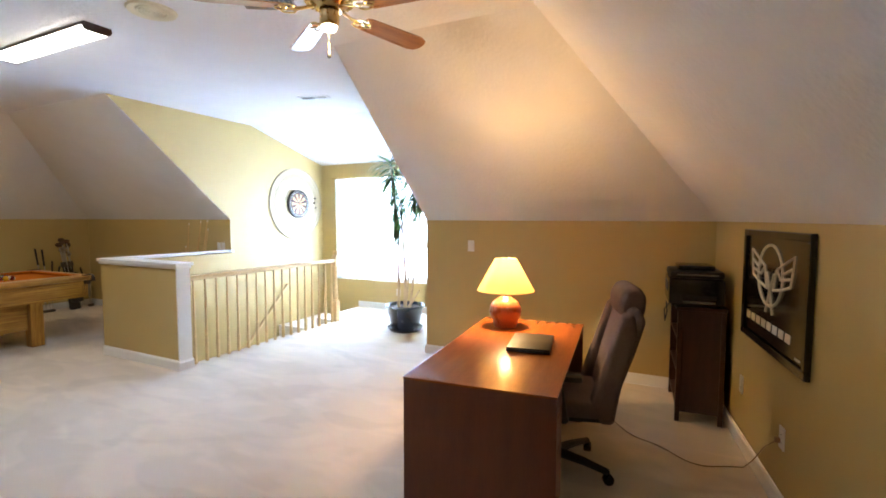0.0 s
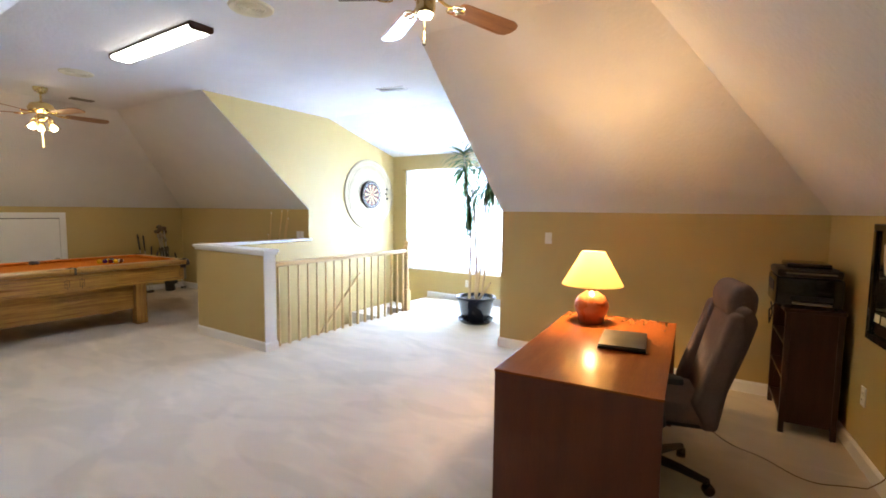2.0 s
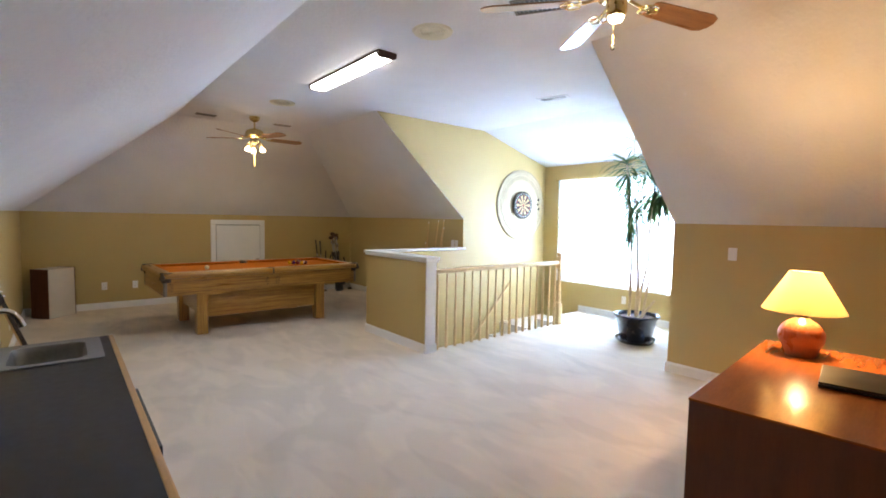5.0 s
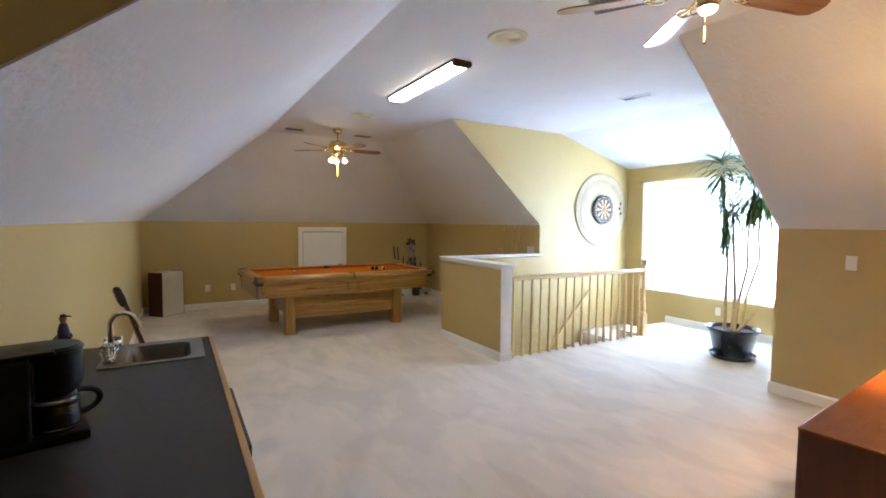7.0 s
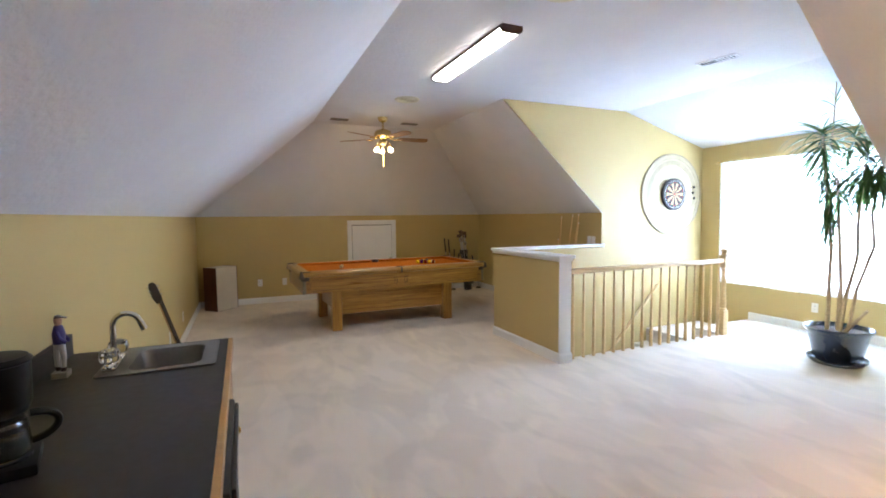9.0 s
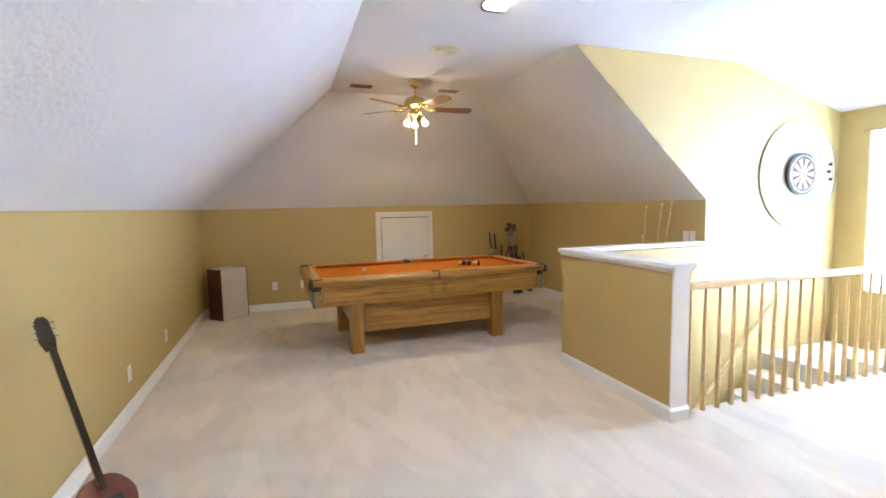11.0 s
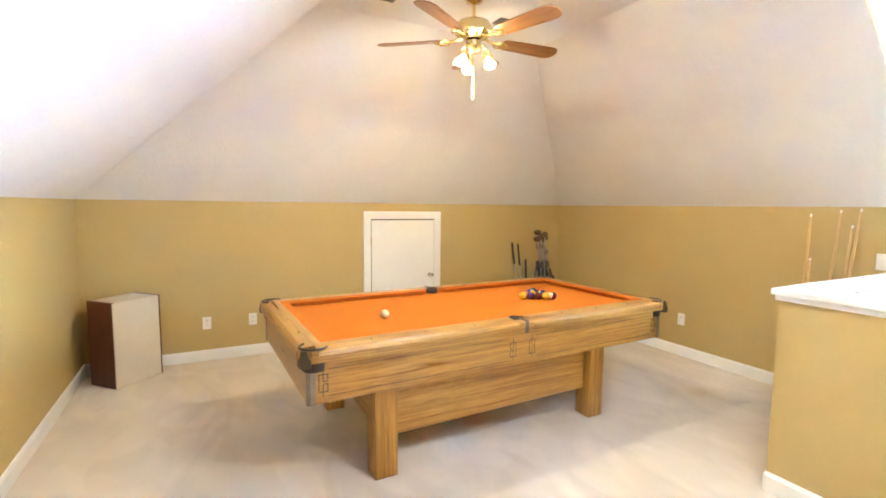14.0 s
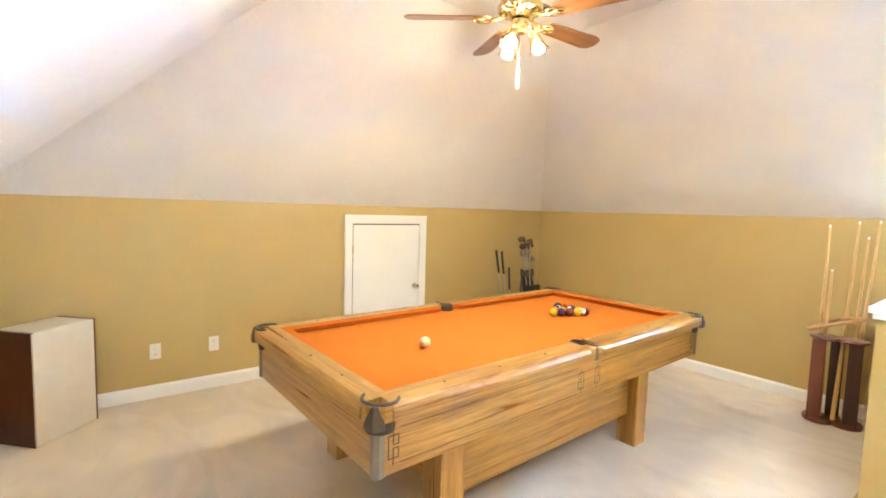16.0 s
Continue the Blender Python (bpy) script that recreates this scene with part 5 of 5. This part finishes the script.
def counter():
    c = thing("kitchen_counter", pose(0, 0, 0), "dark grey laminate countertop with an oak edge", "counter")
    # the top leaves a hole for the sink
    a0, a1, b0, b1 = -2.625, -2.295, -0.10, 0.165
    bm = bmesh.new()
    lo = CZ - 0.035
    outer = [(CX0, SY + 0.002), (CX1, SY + 0.002), (CX1, CY - 0.02), (CX0, CY - 0.02)]
    inner = [(a0, b0), (a1, b0), (a1, b1), (a0, b1)]
    vs = [[bm.verts.new((x, y, z)) for x, y in q] for z in (lo, CZ) for q in (outer, inner)]
    for i in range(4):
        j = (i + 1) % 4
        bm.faces.new((vs[0][i], vs[0][j], vs[1][j], vs[1][i]))
        bm.faces.new((vs[2][i], vs[2][j], vs[3][j], vs[3][i]))
        bm.faces.new((vs[0][i], vs[0][j], vs[2][j], vs[2][i]))
        bm.faces.new((vs[1][i], vs[1][j], vs[3][j], vs[3][i]))
    part("worktop", bm, COUNTER, c)
    edge = material("oak_edge_strip", (0.56, 0.29, 0.075), 0.35, var=0.2, stretch=(0.7, 8, 8), coat=0.2)
    part("edge_strip", box(CX0, CX1, CY - 0.0195, CY, CZ - 0.045, CZ + 0.001, 0.004), edge, c, "golden oak edge strip")
    part("end_strip", box(CX0 - 0.004, CX0 - 0.0005, SY + 0.004, CY - 0.02, CZ - 0.045, CZ - 0.001), COUNTER, c)
    part("backsplash", box(CX0 + 0.01, CX1, SY + 0.002, SY + 0.022, CZ + 0.0005, CZ + 0.09, 0.003), COUNTER, c, "low dark laminate backsplash")

    k = thing("base_cabinet", pose(0, 0, 0), "golden oak base cabinet under the countertop", "cabinet")
    oak = material("golden_oak_cabinet", (0.46, 0.26, 0.10), 0.4, dark=(0.34, 0.17, 0.06), scale=4, stretch=(6, 6, 0.7), fine=25, coat=0.15)
    part("body", box(CX0 + 0.02, -2.03, SY + 0.004, 0.235, 0.10, 0.73), oak, k)
    part("end_panel", box(CX0 + 0.02, CX0 + 0.038, SY + 0.004, 0.215, 0.73, CZ - 0.036), oak, k)
    part("face_rail", box(CX0 + 0.02, -2.03, 0.2155, 0.235, 0.73, CZ - 0.036), oak, k)
    part("toe_kick", box(CX0 + 0.03, -2.04, SY + 0.004, 0.18, 0.0, 0.10), BLACK, k)
    door = part("cabinet_door", box(-2.63, -2.05, 0.236, 0.256, 0.12, 0.84, 0.005), oak, k)
    part("door_panel", box(-2.57, -2.11, 0.255, 0.262, 0.19, 0.77, 0.004), oak, door)
    part("knob", lathe([(0.008, 0), (0.006, 0.012), (0.014, 0.022), (0.012, 0.032), (0, 0.035)], 14, m=pose(-2.08, 0.256, 0.70, -90, 0, 0)), BRASS, door, "brass knob", smooth=True)
    k2 = thing("base_cabinet", pose(0, 0, 0), "golden oak base cabinet at the counter end", "cabinet")
    part("body", box(-1.39, CX1 + 0.0, SY + 0.004, 0.235, 0.10, CZ - 0.036), oak, k2)
    part("toe_kick", box(-1.38, CX1 - 0.01, SY + 0.004, 0.18, 0.0, 0.10), BLACK, k2)
    door = part("cabinet_door", box(-1.37, CX1 - 0.02, 0.236, 0.256, 0.12, 0.84, 0.005), oak, k2)
    part("knob", lathe([(0.008, 0), (0.006, 0.012), (0.014, 0.022), (0.012, 0.032), (0, 0.035)], 14, m=pose(-1.33, 0.256, 0.70, -90, 0, 0)), BRASS, door, "brass knob", smooth=True)
    f = thing("mini_fridge", pose(0, 0, 0), "black under-counter mini fridge", "fridge")
    part("body", box(-2.02, -1.40, SY + 0.02, 0.23, 0.01, CZ - 0.04), BLACK, f)
    fd = part("fridge_door", box(-2.015, -1.405, 0.232, 0.285, 0.06, CZ - 0.055, 0.008), BLACK, f, smooth=True)
    part("lock", lathe([(0.013, 0), (0.013, 0.010), (0.008, 0.016), (0, 0.017)], 14, m=pose(-1.985, 0.285, CZ - 0.16, -90, 0, 0)), BRASS, fd, "round brass lock", smooth=True)
    part("door_handle", box(-1.99, -1.43, 0.2855, 0.297, CZ - 0.10, CZ - 0.062, 0.004), BLACK, fd)

    s = thing("sink", pose(-2.46, 0.015, CZ), "small stainless steel sink set in the counter", "sink")
    bm = bmesh.new()
    rings = []
    for hx, hy, z, r in ((0.195, 0.20, 0.001, 0.02), (0.195, 0.20, 0.006, 0.02), (0.185, 0.19, 0.007, 0.02), (0.150, 0.125, 0.004, 0.045), (0.142, 0.118, -0.02, 0.045), (0.128, 0.104, -0.13, 0.045), (0.10, 0.08, -0.142, 0.04)):
        ring = []
        dy = 0.0 if hy > 0.15 else 0.02
        for cx, cy, st in ((1, 1, 0), (-1, 1, 90), (-1, -1, 180), (1, -1, 270)):
            for k in range(5):
                a = radians(st + 22.5 * k)
                ring.append(bm.verts.new((cx * (hx - r) + r * math.cos(a), dy + cy * (hy - r) + r * math.sin(a), z)))
        rings.append(ring)
    for a, b in zip(rings, rings[1:]):
        for i in range(len(a)):
            j = (i + 1) % len(a)
            bm.faces.new((a[i], a[j], b[j], b[i]))
    bm.faces.new(rings[-1])
    part("basin", bm, BASIN, s, smooth=True)
    part("drain", lathe([(0, -0.1405), (0.03, -0.1405), (0.038, -0.1395), (0.038, -0.1415)], 18, m=pose(0, 0.02, 0)), CHROME, s, smooth=True)

    t = thing("faucet", pose(-2.41, -0.145, CZ + 0.007), "chrome gooseneck faucet with clear acrylic knobs", "faucet")
    part("deck_plate", box(-0.10, 0.10, -0.022, 0.022, 0, 0.018, 0.008), CHROME, t, smooth=True)
    arc = [(0, 0, 0.015), (0, 0, 0.152)] + [(0, 0.046 - 0.046 * math.cos(a), 0.152 + 0.046 * math.sin(a)) for a in np.linspace(0.25, 2.6, 12)] + [(0, 0.098, 0.150)]
    part("spout", tube(arc, 0.0105, 12), CHROME, t, smooth=True)
    part("aerator", tube([(0, 0.092, 0.164), (0, 0.105, 0.130)], 0.0125, 12), CHROME, t, smooth=True)
    for x in (-0.07, 0.07):
        part("valve_stem", lathe([(0.018, 0.016), (0.014, 0.03), (0.010, 0.034)], 14, m=pose(x, 0, 0)), CHROME, t, smooth=True)
        kb = lathe([(0.012, 0.028), (0.030, 0.034), (0.037, 0.054), (0.032, 0.076), (0.014, 0.084), (0, 0.084)], 10, m=pose(x, 0, 0))
        part("knob", kb, ACRYLIC, t, "clear acrylic knob")


ACRYLIC = glassy("clear_acrylic", (0.93, 0.95, 0.97), 0.08)
counter()


DULL = material("dull_black_plastic", (0.007, 0.007, 0.007), 0.42, var=0.2, spec=0.22)


def coffee_maker():
    d = thing("coffee_maker", pose(-1.60, -0.25, CZ, 0, 0, 14) @ Matrix.Scale(0.80, 4), "black drip coffee maker with a glass carafe", "coffee maker")
    # the front looks along +y
    part("base", box(-0.095, 0.095, -0.13, 0.16, 0.0, 0.036, 0.012), DULL, d, smooth=True)
    part("water_tank", soft_box(-0.10, 0.10, -0.135, 0.005, 0.03, 0.315, 0.022), DULL, d, smooth=True)
    basket = part("brew_basket", lathe([(0.0, 0.165), (0.066, 0.165), (0.076, 0.175), (0.084, 0.20), (0.086, 0.312), (0.0, 0.312)], 32, m=pose(0, 0.068, 0)), DULL, d, "black round brew basket", smooth=True)
    part("side_strip", box(0.094, 0.102, 0.006, 0.014, 0.17, 0.30, 0.003), GLOSSBLACK, d)
    lid = box(-0.102, 0.102, -0.137, 0.07, 0.313, 0.330, 0.008)
    lathe([(0, 0.3135), (0.088, 0.3135), (0.090, 0.32), (0.080, 0.331), (0, 0.338)], 32, lid, pose(0, 0.068, 0))
    part("lid", lid, DULL, d, "matt black curved lid", smooth=True)
    part("warming_plate", lathe([(0, 0.035), (0.072, 0.035), (0.072, 0.042), (0, 0.042)], 24, m=pose(0, 0.072, 0)), DULL, d)
    car = part("carafe", lathe([(0.0, 0.043), (0.060, 0.043), (0.068, 0.052), (0.070, 0.085), (0.066, 0.125), (0.060, 0.145), (0.057, 0.145), (0.063, 0.124), (0.067, 0.085), (0.065, 0.053), (0.058, 0.046), (0.0, 0.046)], 28, m=pose(0, 0.072, 0)), ACRYLIC, d, "clear glass carafe", smooth=True)
    part("coffee", lathe([(0, 0.047), (0.057, 0.047), (0.064, 0.054), (0.0655, 0.085), (0.061, 0.122), (0, 0.122)], 24, m=pose(0, 0.072, 0)), GLOSSBLACK, car, "dark coffee", smooth=True)
    part("carafe_lid", lathe([(0.0, 0.161), (0.04, 0.160), (0.058, 0.154), (0.062, 0.146), (0.0, 0.146)], 24, m=pose(0, 0.072, 0)), DULL, car, smooth=True)
    part("carafe_band", lathe([(0.0665, 0.120), (0.069, 0.120), (0.0655, 0.135), (0.063, 0.135), (0.0665, 0.120)], 24, m=pose(0, 0.072, 0)), DULL, car)
    part("carafe_handle", tube([(-0.02 - 0.02 * math.sin(a), 0.138 + 0.066 * math.sin(a), 0.106 + 0.042 * math.cos(a)) for a in np.linspace(0, math.pi, 15)], 0.011, 8), DULL, car, smooth=True)


def soft_box(x0, x1, y0, y1, z0, z1, r):
    return box(x0, x1, y0, y1, z0, z1, r, seg=4)


coffee_maker()


def figurine():
    """A small ballplayer statuette, kept a plain shape."""
    d = thing("figurine", pose(-2.35, -0.295, CZ) @ Matrix.Diagonal((0.78, 0.78, 1.04, 1)), "small painted sports statuette on a stone base", "figurine")
    bm = box(-0.035, 0.035, -0.03, 0.03, 0, 0.022, 0.003)
    for s in (-1, 1):
        tube([(0.01 * s, 0.012 * s, 0.022), (0.012 * s, 0.016 * s, 0.075), (0.003 * s, 0.008 * s, 0.12)], 0.011, 8, bm, r_end=0.015)
    lathe([(0.012, 0.10), (0.024, 0.12), (0.026, 0.155), (0.018, 0.18), (0.008, 0.19)], 14, bm)
    lathe([(0, 0.182), (0.014, 0.19), (0.017, 0.203), (0.012, 0.218), (0, 0.222)], 14, bm)
    brim = prism(bmesh.new(), [(-0.012, 0.008, 0.212), (0.012, 0.008, 0.212), (0.010, 0.034, 0.207), (-0.010, 0.034, 0.207)], (0, 0, 0.004))
    join(bm, brim)
    for s in (-1, 1):
        tube([(0.024 * s, 0.0, 0.165), (0.034 * s, 0.012, 0.14), (0.022 * s, 0.03, 0.125)], 0.008, 8, bm)
    paint = material("painted_resin", (0.6, 0.58, 0.56), 0.4, var=0.1, scale=30)
    n, link = paint.node_tree.nodes, paint.node_tree.links.new
    co, sp, ramp = n.new("ShaderNodeTexCoord"), n.new("ShaderNodeSeparateXYZ"), n.new("ShaderNodeValToRGB")
    scale = n.new("ShaderNodeMath")
    scale.operation, scale.inputs[1].default_value = "MULTIPLY", 4.4
    ramp.color_ramp.interpolation = "CONSTANT"
    e = ramp.color_ramp.elements
    e[0].position, e[0].color = 0.0, (0.35, 0.33, 0.30, 1)
    e[1].position, e[1].color = 0.10, (0.05, 0.03, 0.03, 1)
    for p, c in ((0.16, (0.62, 0.60, 0.60, 1)), (0.52, (0.04, 0.03, 0.16, 1)), (0.81, (0.28, 0.15, 0.10, 1)), (0.92, (0.05, 0.03, 0.03, 1))):
        k = e.new(p)
        k.color = c
    link(co.outputs["Object"], sp.inputs[0]), link(sp.outputs[2], scale.inputs[0]), link(scale.outputs[0], ramp.inputs[0])
    link(ramp.outputs[0], n["Principled BSDF"].inputs["Base Color"])
    part("statuette", bm, paint, d, smooth=True)


figurine()


EBONY = material("matt_ebony_wood", (0.040, 0.028, 0.019), 0.75, var=0.2, spec=0.15)


def guitar():
    a, b = Vector((-3.70, 0.10, 0.0)), Vector((-4.10, -0.305, 1.06))
    way = (b - a).normalized()
    side = way.cross(Vector((0.75, 0.66, 0))).normalized()
    front = side.cross(way).normalized()
    if front.y < 0:
        front, side = -front, -side
    m = Matrix((side, front, way)).transposed().to_4x4()
    m.translation = a + Vector((0, 0, 0.012))
    d = thing("electric_guitar", m, "dark wooden guitar leaning against the tan wall", "guitar")
    out = []
    for k in range(40):
        t = 2 * math.pi * k / 40
        z = 0.20 - 0.20 * math.cos(t)
        w = (0.165 - 0.05 * (z / 0.4)) * abs(math.sin(t)) ** 0.75 * (1 - 0.22 * math.exp(-((z - 0.22) / 0.05) ** 2))
        out.append(((1 if math.sin(t) >= 0 else -1) * w, z))
    body = prism(bmesh.new(), [(x, -0.02, z) for x, z in out], (0, 0.04, 0))
    part("body", body, MAHOGANY, d, smooth=True)
    part("pickguard", box(-0.06, 0.06, 0.0205, 0.023, 0.10, 0.30, 0.0), BLACK, d)
    neck = part("neck", box(-0.0125, 0.0125, 0.010, 0.030, 0.36, 0.98, 0.006), OAK, d)
    part("fretboard", box(-0.0125, 0.0125, 0.0305, 0.036, 0.34, 0.985), EBONY, neck)
    for k in range(18):
        z = 0.98 - 0.62 * (1 - 2 ** (-k / 12)) * 1.35
        part("fret", box(-0.0125, 0.0125, 0.0362, 0.037, z, z + 0.0011), BRONZE, neck)
    head = part("headstock", prism(bmesh.new(), [(-0.018, 0.008, 0.98), (0.018, 0.008, 0.98), (0.029, 0.002, 1.03), (0.025, 0.0, 1.12), (0.012, 0.0, 1.14), (-0.012, 0.0, 1.14), (-0.025, 0.0, 1.12), (-0.029, 0.002, 1.03)], (0, 0.016, 0)), EBONY, d)
    for s in (-1, 1):
        for k in range(3):
            part("tuning_peg", tube([(s * 0.024, 0.01, 1.045 + 0.033 * k), (s * 0.044, 0.01, 1.045 + 0.033 * k)], 0.006, 8), CHROME, head)
    for k in range(6):
        part("string", tube([(-0.010 + 0.004 * k, 0.039, 0.13), (-0.010 + 0.004 * k, 0.039, 0.99)], 0.0006, 4), BRONZE, d)
    part("bridge", box(-0.04, 0.04, 0.023, 0.036, 0.11, 0.135, 0.002), CHROME, d)


guitar()
